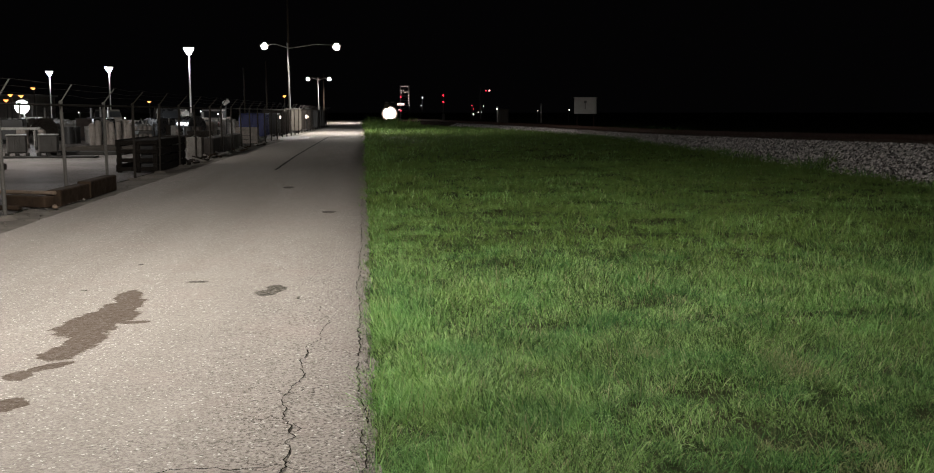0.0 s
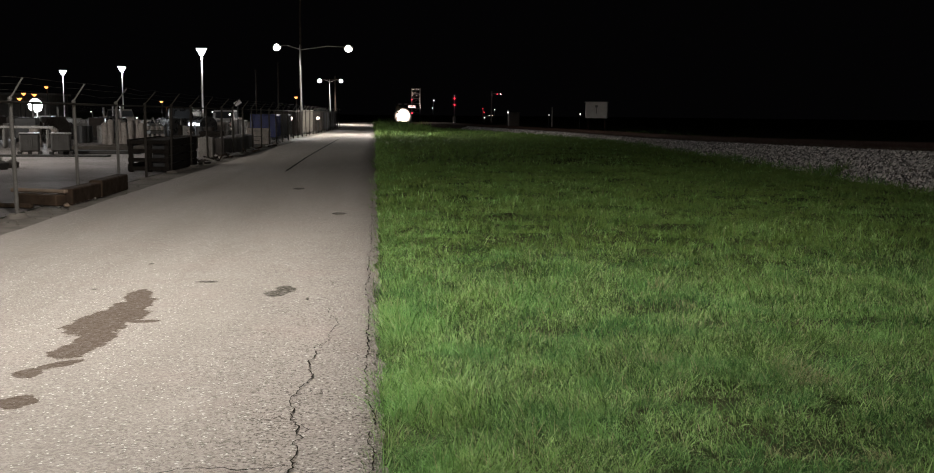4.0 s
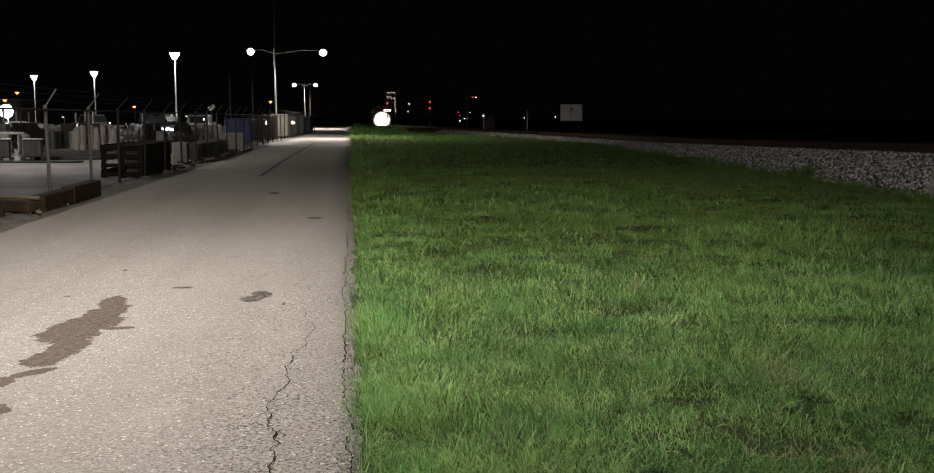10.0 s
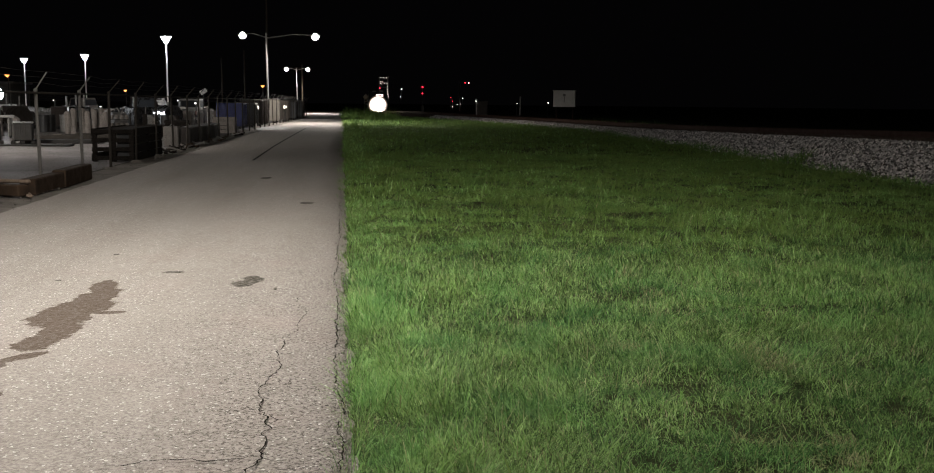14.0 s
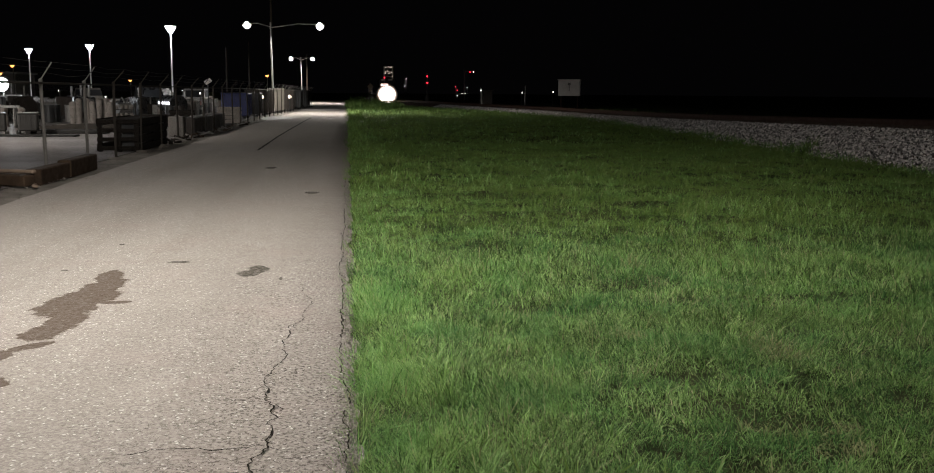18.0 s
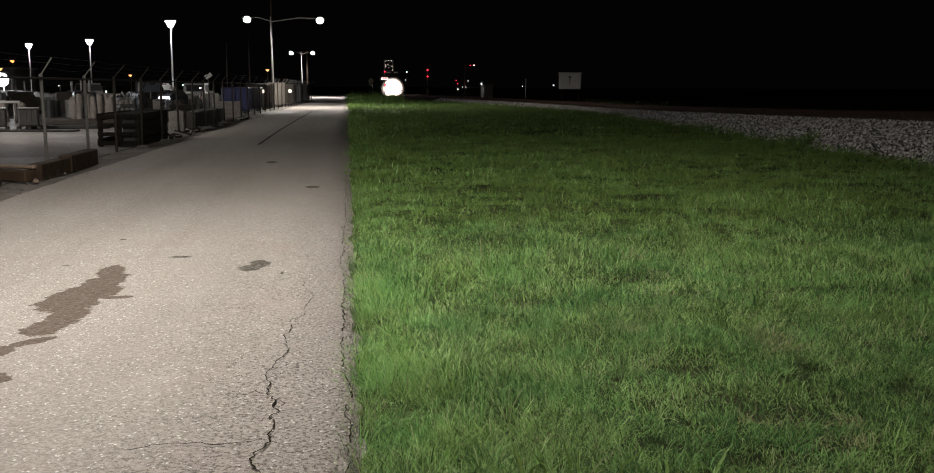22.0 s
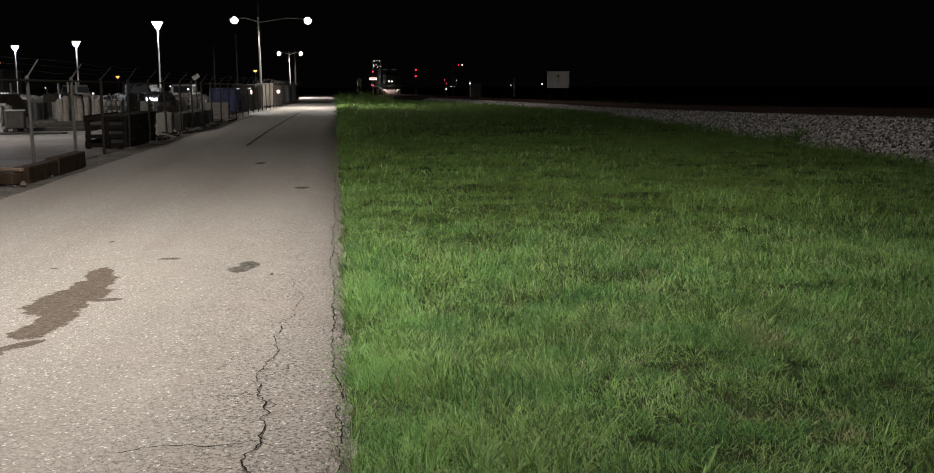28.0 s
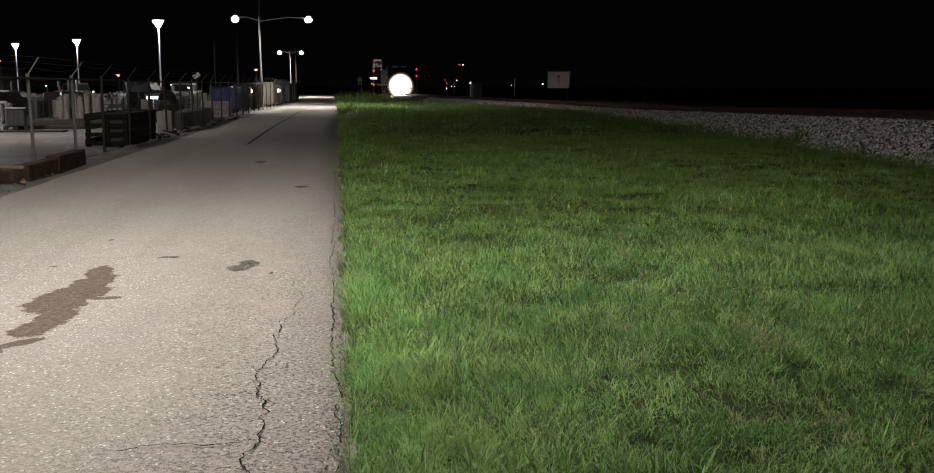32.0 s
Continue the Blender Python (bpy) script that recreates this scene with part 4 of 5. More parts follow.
bar("rubber_mat", -12.0, 37.6, -0.01, 4.2, 0.7, 0.06, 2, M_RUBBER, "long black rubber mat on the concrete", "mat")
bar("rubber_mat", -10.9, 40.2, -0.01, 3.0, 0.8, 0.14, -2, M_RUBBER, "thick black rubber mat on the concrete", "mat")
for i in range(4):
    bar("pipe_length", -11.4 + 0.3 * i, 44 + 1.1 * i, -0.01, 3.6, 0.16, 0.16, 3 - 2 * i, M_DULL, "dark length of pipe lying on the yard", "pipe", "lengths of pipe")
bar("pipe_rack_rail", -16.6, 46, 0.86, 4.2, 0.12, 0.12, 1, M_GALV, "long horizontal steel rail of a rack", "rail")
for i in range(3):
    bar("rack_stand", -18.5 + 1.9 * i, 46, -0.01, 0.12, 0.5, 0.88, 1, M_GALV, "short steel stand under a rack rail", "stand", "rack stands")


def bucket_rack(x, y, rz):
    """A low steel rack with pale buckets in a row on each shelf."""
    f = thing("bucket_rack", x, y, -0.01, rz, label="low dark rack with rows of pale buckets", category="rack")
    for s in (-0.85, 0.85):
        for q in (-0.2, 0.2):
            bm = bmesh.new()
            rod(bm, (s, q, 0), (s, q, 1.0), 0.025, None, 6)
            part("upright", bm, M_DULL, f)
    bm = bmesh.new()
    rod(bm, (0, 0, 0), (0, 0, 0.24), 0.09, 0.11, 12)
    pail = mesh_of("bucket", bm, M_BAG)
    for z in (0.16, 0.62):
        bm = bmesh.new()
        box(bm, 0, 0, z, 1.8, 0.44, 0.03, bevel=0.005)
        part("shelf", bm, M_DULL, f)
        for k in range(6):
            shared("bucket", pail, f, pose(-0.68 + 0.27 * k, random.uniform(-0.08, 0.08), z + 0.016))
    return f


bucket_rack(-12.75, 57.4, 6)


def bag(x, y, h, r, rz):
    f = thing("bulk_bag", x, y, -0.01, rz, label="tall pale woven bulk sack", category="sack", group="bulk sacks")
    bm = bmesh.new()
    bmesh.ops.create_cone(bm, cap_ends=True, segments=14, radius1=r, radius2=r * 0.9, depth=h, matrix=pose(0, 0, h / 2))
    bmesh.ops.subdivide_edges(bm, edges=[e for e in bm.edges if abs(e.verts[0].co.z - e.verts[1].co.z) > 0.1], cuts=4)
    for v in bm.verts:
        k = 1 + 0.10 * math.sin(3 * math.atan2(v.co.y, v.co.x) + 4 * v.co.z) + 0.07 * noise.noise(v.co * 3 + Vector((x, y, 0)))
        v.co.x *= k
        v.co.y *= k
    part("sack_body", bm, M_BAG, f)
    bm = bmesh.new()
    bmesh.ops.create_cone(bm, cap_ends=True, segments=10, radius1=r * 0.88, radius2=r * 0.55, depth=0.07, matrix=pose(0, 0, h + 0.035, 4, 6, 0))
    part("folded_top", bm, M_BAG, f)
    return f


for i, (x, y, h, r) in enumerate(((-13.72, 51.6, 1.15, 0.17), (-13.38, 51.4, 1.25, 0.16), (-13.05, 51.7, 1.2, 0.17), (-12.62, 51.0, 1.2, 0.15), (-12.36, 51.2, 1.25, 0.16), (-12.08, 51.5, 1.22, 0.16), (-11.8, 51.1, 1.15, 0.15), (-15.1, 47.8, 0.85, 0.26), (-15.8, 47.6, 0.9, 0.28))):
    bag(x, y, h * (0.9 + 0.05 * (i % 3)), r, 40 * i)


def block(x, y, w, d, h, rz, material, label="cast concrete barrier block beside the fence"):
    f = thing("barrier_block", x, y, -0.015, rz, label=label, category="block", group="blocks along the fence")
    bm = bmesh.new()
    box(bm, 0, 0, h / 2, w, d, h, bevel=0.03)
    part("body", bm, material, f)
    bm = bmesh.new()
    rod(bm, (-0.15, 0, h - 0.02), (0, 0, h + 0.08), 0.012)
    rod(bm, (0, 0, h + 0.08), (0.15, 0, h - 0.02), 0.012)
    part("lifting_eye", bm, M_GALV, f)
    return f


# one block's lit end and shaded side, made as a pale and a dark block
block(-6.33, 37.75, 0.55, 0.6, 0.75, 0, M_BLOCK, "pale block added as the lit end face of the dark block")
block(-6.1, 40.1, 0.6, 3.2, 0.68, 0.5, M_BROWN, "barrier block beside the fence, coloured dark as its shaded side")
block(-6.2, 43.7, 0.7, 3.4, 0.66, 1, M_BROWN, "rust-brown steel skip beside the fence")
block(-6.35, 47.6, 0.7, 3.2, 0.64, -1, M_BROWN, "rust-brown steel skip beside the fence")


def scrap(x, y, n, spread, seed):
    """Loose bits of pipe and board in a heap."""
    rng = random.Random(seed)
    for i in range(n):
        bm = bmesh.new()
        if rng.random() < 0.5:
            rod(bm, (-0.2, 0, 0.04), (0.2, 0, 0.05 + rng.uniform(0, 0.15)), 0.03)
        else:
            box(bm, 0, 0, 0.05, rng.uniform(0.12, 0.45), 0.12, 0.06, ry=rng.uniform(-6, 6), bevel=0.008)
        single("scrap_piece", bm, rng.choice((M_GALV, M_CRATE, M_BLOCK, M_CRATE, M_TIMBER)), x + rng.uniform(-0.2, 0.2), y + rng.uniform(-spread, spread), 0.0, rng.uniform(0, 180),
               label="loose piece of scrap pipe or board", category="scrap", group="scrap along the fence")


scrap(-5.62, 34.6, 30, 2.6, 5)
scrap(-5.5, 38.6, 10, 2.0, 6)
scrap(-5.3, 43.5, 12, 2.5, 7)
scrap(-5.2, 50, 10, 2.5, 9)


def dumpster(x, y, w, d, h, rz, material, label, name="dumpster"):
    f = thing(name, x, y, -0.01, rz, label=label, category="container", group="containers along the fence")
    bm = bmesh.new()
    box(bm, 0, 0, h / 2 + 0.1, w, d, h - 0.1, bevel=0.03)
    part("body", bm, material, f)
    bm = bmesh.new()
    for yy in np.linspace(-d / 2 + 0.15, d / 2 - 0.15, max(3, int(d / 0.5))):
        for s in (-1, 1):
            box(bm, s * (w / 2 + 0.02), float(yy), h / 2 + 0.1, 0.06, 0.09, h - 0.2, bevel=0.01)
    for xx in np.linspace(-w / 2 + 0.12, w / 2 - 0.12, max(3, int(w / 0.4))):
        box(bm, float(xx), -d / 2 - 0.02, h / 2 + 0.1, 0.08, 0.06, h - 0.2, bevel=0.01)
    part("ribs", bm, material, f)
    bm = bmesh.new()
    box(bm, 0, 0, h + 0.05, w + 0.1, d + 0.1, 0.07, bevel=0.02)
    part("rim", bm, material, f)
    for s in (-1, 1):
        for q in (-1, 1):
            bm = bmesh.new()
            box(bm, s * (w / 2 - 0.2), q * (d / 2 - 0.3), 0.05, 0.2, 0.3, 0.12, bevel=0.02)
            part("foot", bm, M_BLACK, f)
    return f


dumpster(-7.0, 64.0, 1.55, 3.0, 1.5, 1, M_BLUE, "blue ribbed steel dumpster behind the fence")
dumpster(-6.55, 69.0, 1.2, 2.6, 1.5, 1, M_BLACK, "black steel skip behind the fence", "steel_skip")
dumpster(-6.5, 73.0, 1.5, 3.6, 1.7, 1.2, M_BROWN, "rust-brown storage container behind the fence", "storage_container")
dumpster(-6.25, 77.6, 1.0, 2.6, 1.72, 1.2, M_BROWN, "rust-brown storage container behind the fence", "storage_container")
dumpster(-5.85, 82.5, 1.1, 4.0, 1.85, 1.2, M_BEIGE, "beige storage container behind the fence", "storage_container")
dumpster(-5.65, 90.0, 1.5, 5.5, 1.75, 1.2, M_BROWN, "rust-brown storage container behind the fence", "storage_container")
dumpster(-5.4, 101.0, 1.5, 8.0, 1.7, 1.2, M_BLACK, "dark storage container behind the fence", "storage_container")
dumpster(-5.1, 112.5, 1.3, 8.0, 1.8, 1.2, M_PLASTIC, "grey storage container at the fence's end", "storage_container")


def pallet_stack(x, y, rz, count):
    for k in range(count):
        f = thing("pallet", x + random.uniform(-0.05, 0.05), y + random.uniform(-0.05, 0.05), 0.145 * k - 0.005, rz + random.uniform(-4, 4), label="grey weathered wooden pallet in a stack", category="pallet", group="stacked pallets")
        for i in range(7):
            bm = bmesh.new()
            box(bm, -0.54 + 0.18 * i, 0, 0.13, 0.12, 1.0, 0.022, bevel=0.003)
            part("deck_board", bm, M_CRATE, f)
        for q in (-0.45, 0, 0.45):
            bm = bmesh.new()
            box(bm, 0, q, 0.06, 1.2, 0.09, 0.115, bevel=0.004)
            part("stringer", bm, M_CRATE, f)


pallet_stack(-8.3, 51.2, 5, 5)
pallet_stack(-6.75, 54.6, -8, 3)
pallet_stack(-8.9, 47.5, 20, 4)


def open_bin(x, y, w, d, h, rz):
    """A pale boarded bin without a lid, its boards split and uneven."""
    f = thing("boarded_bin", x, y, -0.01, rz, label="pale boarded bin behind the fence", category="bin")
    for s in (-1, 1):
        for k in range(4):
            bm = bmesh.new()
            box(bm, 0, s * d / 2, 0.12 + k * h / 4, w, 0.03, h / 4 - 0.02, ry=random.uniform(-1, 1), bevel=0.005)
            part("end_board", bm, M_BAG, f)
            bm = bmesh.new()
            box(bm, s * w / 2, 0, 0.12 + k * h / 4, 0.03, d, h / 4 - 0.02, rx=random.uniform(-0.6, 0.6), bevel=0.005)
            part("side_board", bm, M_BAG, f)
        for q in (-1, 1):
            bm = bmesh.new()
            box(bm, s * (w / 2 - 0.06), q * (d / 2 - 0.06), h / 2, 0.08, 0.08, h, bevel=0.008)
            part("corner_post", bm, M_PALE, f)
    return f


open_bin(-6.25, 53.6, 1.1, 1.5, 0.85, 2)


def leaning_boards(x, y, n):
    rng = random.Random(12)
    for i in range(n):
        bm = bmesh.new()
        box(bm, 0, 0, 0.3, 0.08, 0.03, 0.75, ry=rng.uniform(18, 42), rx=rng.uniform(-6, 6), bevel=0.004)
        single("leaning_board", bm, rng.choice((M_PALE, M_CRATE, M_GALV)), x + rng.uniform(-0.3, 0.3), y + 0.35 * i, -0.06, rng.uniform(-20, 20),
               label="pale board leaning on a stack behind the fence", category="board", group="leaning boards")


leaning_boards(-6.5, 57.2, 5)


def tilted_panel(x, y):
    f = thing("tilted_panel", x, y, -0.01, 20, label="small white panel tilted on a thin mast", category="panel")
    bm = bmesh.new()
    rod(bm, (0, 0, 0), (0, 0, 2.2), 0.04)
    part("mast", bm, M_BLACK, f)
    bm = bmesh.new()
    box(bm, 0, 0, 2.25, 0.42, 0.03, 0.26, ry=-32, rx=-25, bevel=0.01)
    part("face", bm, M_WHITE, f, "white face")
    return f


tilted_panel(-8.2, 60)


def tank(x, y, rz):
    f = thing("fuel_tank", x, y, -0.01, rz, label="dark round-topped fuel tank on a cradle", category="tank")
    bm = bmesh.new()
    rod(bm, (0, -0.9, 0.95), (0, 0.9, 0.95), 0.5, None, 20)
    part("shell", bm, M_GLOSS, f)
    bm = bmesh.new()
    for s in (-0.6, 0.6):
        box(bm, 0, s, 0.25, 1.0, 0.14, 0.5, bevel=0.02)
    part("cradle", bm, M_BLACK, f)
    bm = bmesh.new()
    rod(bm, (0, 0, 1.4), (0, 0, 1.62), 0.1)
    part("filler_cap", bm, M_GALV, f)
    return f


tank(-9.5, 55.5, 30)


def truck(x, y, rz, paint, label, length=5.4, high=1.85, name="pickup_truck"):
    f = thing(name, x, y, -0.01, rz, label=label, category="truck", group="parked trucks")
    w = 1.9
    bm = bmesh.new()
    box(bm, 0, 0, 0.72, w, length, 0.55, bevel=0.09)
    box(bm, 0, length * 0.30, 0.98, w * 0.94, length * 0.32, 0.24, bevel=0.08)
    part("body", bm, paint, f)
    bm = bmesh.new()
    vs = bmesh.ops.create_cube(bm, size=1, matrix=pose(0, length * 0.02, (high + 0.98) / 2) @ Matrix.Diagonal((w * 0.9, length * 0.30, high - 0.98, 1)))["verts"]
    for v in vs:
        if v.co.z > 1.3:
            v.co.y = (v.co.y - length * 0.02) * 0.72 + length * 0.02
            v.co.x *= 0.86
    part("cab", bm, paint, f)
    for s in (-1, 1):
        bm = bmesh.new()
        box(bm, s * w * 0.425, length * 0.02, (high + 1.0) / 2 + 0.05, 0.03, length * 0.2, (high - 1.0) * 0.6, ry=s * -8, bevel=0.01)
        part("side_window", bm, M_GLASS, f)
        bm = bmesh.new()
        box(bm, 0, length * 0.02 + s * length * 0.135, (high + 1.0) / 2 + 0.05, w * 0.74, 0.03, (high - 1.0) * 0.6, rx=s * 20, bevel=0.01)
        part("windscreen" if s > 0 else "rear_window", bm, M_GLASS, f)
        bm = bmesh.new()
        box(bm, s * w * 0.36, -length / 2 - 0.02, 0.85, 0.14, 0.05, 0.26, bevel=0.01)
        part("tail_light", bm, M_RED, f)
        for q in (-0.31, 0.31):
            bm = bmesh.new()
            rod(bm, (s * (w / 2 - 0.24), q * length, 0.38), (s * w / 2, q * length, 0.38), 0.38, None, 18)
            tyre = part("wheel", bm, M_RUBBER, f)
            bm = bmesh.new()
            rod(bm, (s * w / 2, q * length, 0.38), (s * (w / 2 + 0.02), q * length, 0.38), 0.2, None, 12)
            part("rim", bm, M_GALV, tyre)
    bm = bmesh.new()
    box(bm, 0, -length / 2 - 0.06, 0.5, w * 0.96, 0.12, 0.18, bevel=0.03)
    part("bumper", bm, M_GALV, f)
    return f


truck(-11.4, 76.5, -6, M_TRUCK, "white pickup truck parked in the yard")
truck(-14.8, 76, 20, M_GLOSS, "dark work truck parked in the yard", 6.0, 2.0, "work_truck")
truck(-12.9, 70, 75, M_GLOSS, "dark pickup truck parked in the yard")
truck(-21.0, 84, 60, M_BLOCK, "grey pickup truck parked in the yard")
truck(-17.2, 92, 100, M_TRUCK, "white pickup truck parked in the yard")


def machine(x, y, rz, seed, material):
    """Yard plant: a skid with a housing, tank, stack and hoses."""
    rng = random.Random(seed)
    f = thing("skid_machine", x, y, -0.01, rz, label="dark skid-mounted pump machine with pipes and a stack", category="machine", group="yard machines")
    bm = bmesh.new()
    for s in (-0.5, 0.5):
        box(bm, s, 0, 0.1, 0.14, 2.6, 0.2, bevel=0.02)
    part("skid", bm, M_BLACK, f)
    bm = bmesh.new()
    box(bm, 0, -0.5, 0.75, 1.1, 1.2, 1.1, bevel=0.05)
    part("housing", bm, material, f)
    bm = bmesh.new()
    rod(bm, (0, 0.35, 0.6), (0, 1.2, 0.6), 0.38, None, 16)
    part("drum", bm, M_GALV, f)
    bm = bmesh.new()
    rod(bm, (0.3, -0.4, 1.3), (0.3, -0.4, 1.3 + rng.uniform(0.3, 0.9)), 0.06)
    part("exhaust_pipe", bm, M_GALV, f)
    for i in range(5):
        bm = bmesh.new()
        a = Vector((rng.uniform(-0.5, 0.5), rng.uniform(-1.2, 1.2), 0.2))
        rod(bm, a, a + Vector((rng.uniform(-0.3, 0.3), rng.uniform(-0.5, 0.5), rng.uniform(0.5, 1.2))), 0.04)
        part("pipe", bm, M_GALV, f)
    return f


SPOTS = ((-14.6, 57, 20), (-16.5, 60, 70), (-18.6, 55, 10), (-12.4, 60, 130), (-20, 63, 40), (-22.5, 58, 95), (-11.0, 67, 15), (-24.0, 66, 60), (-17.2, 68, 0), (-19.5, 74, 33), (-25, 76, 80), (-13.4, 84, 50), (-28, 70, 15), (-11.5, 78, 60))
for i, (x, y, rz) in enumerate(SPOTS):
    machine(x, y, rz, 60 + i, M_WHITE if i in (6, 10) else (M_GLOSS, M_BROWN, M_BLACK)[i % 3])


def drum(x, y, material, h=0.88, r=0.29):
    f = thing("steel_drum", x, y, -0.01, random.uniform(0, 90), label="upright steel drum standing in the yard", category="drum", group="drums in the yard")
    bm = bmesh.new()
    rod(bm, (0, 0, 0), (0, 0, h), r, None, 16)
    part("shell", bm, material, f)
    for z in (0.02, h * 0.36, h * 0.68, h):
        bm = bmesh.new()
        rod(bm, (0, 0, z - 0.018), (0, 0, z + 0.018), r * 1.04, None, 16)
        part("hoop", bm, material, f)
    return f


def tote(x, y, material):
    """A caged liquid tote on a skid."""
    f = thing("caged_tote", x, y, -0.01, random.uniform(-15, 15), label="pale liquid tote in a wire cage on a skid", category="tote", group="totes in the yard")
    bm = bmesh.new()
    box(bm, 0, 0, 0.64, 0.95, 0.95, 0.95, bevel=0.07)
    part("bottle", bm, material, f)
    bm = bmesh.new()
    for i in range(5):
        for s in (-0.5, 0.5):
            rod(bm, (-0.5 + 0.25 * i, s, 0.14), (-0.5 + 0.25 * i, s, 1.14), 0.012, None, 5)
            rod(bm, (s, -0.5 + 0.25 * i, 0.14), (s, -0.5 + 0.25 * i, 1.14), 0.012, None, 5)
    for z in (0.2, 0.65, 1.14):
        for s in (-0.5, 0.5):
            rod(bm, (-0.5, s, z), (0.5, s, z), 0.014, None, 5)
            rod(bm, (s, -0.5, z), (s, 0.5, z), 0.014, None, 5)
    part("cage", bm, M_GALV, f)
    bm = bmesh.new()
    box(bm, 0, 0, 0.07, 1.05, 1.05, 0.13, bevel=0.02)
    part("skid", bm, M_BLACK, f)
    bm = bmesh.new()
    rod(bm, (0, 0, 1.1), (0, 0, 1.18), 0.11, None, 12)
    part("cap", bm, M_BLACK, f)
    return f


def spool(x, y, r, rz):
    f = thing("cable_spool", x, y, -0.01, rz, label="wooden cable spool standing on its rims", category="spool", group="cable spools")
    for s in (-0.3, 0.3):
        bm = bmesh.new()
        rod(bm, (s - 0.03, 0, r), (s + 0.03, 0, r), r, None, 20)
        part("rim", bm, M_CRATE, f)
    bm = bmesh.new()
    rod(bm, (-0.3, 0, r), (0.3, 0, r), r * 0.6, None, 16)
    part("core", bm, M_RUBBER, f)
    return f


yard_rng = random.Random(77)
TAKEN = [(x, y, 1.7) for x, y, rz in SPOTS] + [(-9.9, 55.5, 1.2), (-11.4, 76.5, 3), (-14.8, 76, 3.2), (-12.9, 70, 3), (-21, 84, 3), (-17.2, 92, 3), (-13, 51.5, 2.6), (-8.9, 47.5, 1.2), (-23.15, 70, 1), (-11.5, 47, 3.0), (-8.2, 60, 0.5), (-12.75, 57.4, 1.1)]


def free_spot(lo, hi, near, slope, r):
    """A place in the yard that nothing else stands on."""
    for k in range(60):
        yy = yard_rng.uniform(lo, hi)
        xx = near - yard_rng.random() * (slope * yy - 2)
        if all((xx - a) ** 2 + (yy - b) ** 2 > (r + c) ** 2 for a, b, c in TAKEN):
            break
    TAKEN.append((xx, yy, r))
    return xx, yy


for i in range(5):
    spool(*free_spot(56, 80, -9, 0.22, 0.8), yard_rng.uniform(0.45, 0.65), yard_rng.uniform(0, 180))
for i in range(8):
    tote(*free_spot(56, 84, -8.8, 0.24, 0.75), yard_rng.choice((M_BAG, M_TRUCK)))
for i in range(26):
    drum(*free_spot(53, 86, -8.4, 0.26, 0.3), yard_rng.choice((M_BLUE, M_BROWN, M_BLACK, M_TRUCK, M_GALV)))


def pallet(x, y, rz, tall):
    """A low load on a pallet: boxes, a coil or a heap under a sheet."""
    f = thing("loaded_pallet", x, y, -0.01, rz, label="low pallet with wrapped boxes on the yard", category="pallet", group="loaded pallets")
    for k in range(3):
        bm = bmesh.new()
        box(bm, -0.5 + 0.5 * k, 0, 0.05, 0.1, 1.0, 0.1, bevel=0.01)
        part("bearer", bm, M_CRATE, f)
    for k in range(6):
        bm = bmesh.new()
        box(bm, 0, -0.45 + 0.18 * k, 0.115, 1.15, 0.1, 0.025, bevel=0.004)
        part("deck_board", bm, M_PALE, f)
    for k in range(3):
        bm = bmesh.new()
        sx, sy, sz = yard_rng.uniform(0.3, 0.5), yard_rng.uniform(0.4, 0.8), tall * yard_rng.uniform(0.4, 1.0)
        box(bm, -0.38 + 0.38 * k, yard_rng.uniform(-0.1, 0.1), 0.13 + sz / 2, min(sx, 0.36), sy, sz, bevel=0.02)
        part("carton", bm, yard_rng.choice((M_PLASTIC, M_BAG, M_CRATE, M_BLACK, M_GALV, M_BROWN)), f)
    return f


for i in range(22):
    pallet(*free_spot(54, 92, -8.6, 0.27, 0.7), yard_rng.uniform(0, 180), yard_rng.uniform(0.3, 1.1))


def yard_shed(x, y, w, d, h, label):
    f = thing("yard_shed", x, y, -0.01, 0, label=label, category="building")
    bm = bmesh.new()
    box(bm, 0, 0, h / 2, w, d, h, bevel=0.03)
    part("wall", bm, M_BEIGE, f)
    bm = bmesh.new()
    box(bm, 0, 0, h + 0.15, w + 0.8, d + 0.8, 0.3, bevel=0.05)
    part("roof", bm, M_GALV, f)
    bm = bmesh.new()
    for i in range(int(w / 0.6)):
        rod(bm, (-w / 2 + 0.3 + 0.6 * i, -d / 2 - 0.01, 0), (-w / 2 + 0.3 + 0.6 * i, -d / 2 - 0.01, h), 0.03, None, 6)
    part("cladding_ribs", bm, M_BEIGE, f)
    bm = bmesh.new()
    box(bm, w * 0.2, -d / 2 - 0.04, 1.6, 3.5, 0.08, 3.2, bevel=0.02)
    part("roller_door", bm, M_GALV, f)
    return f


yard_shed(-74, 175, 40, 10, 4.2, "long low metal shed at the back of the yard")


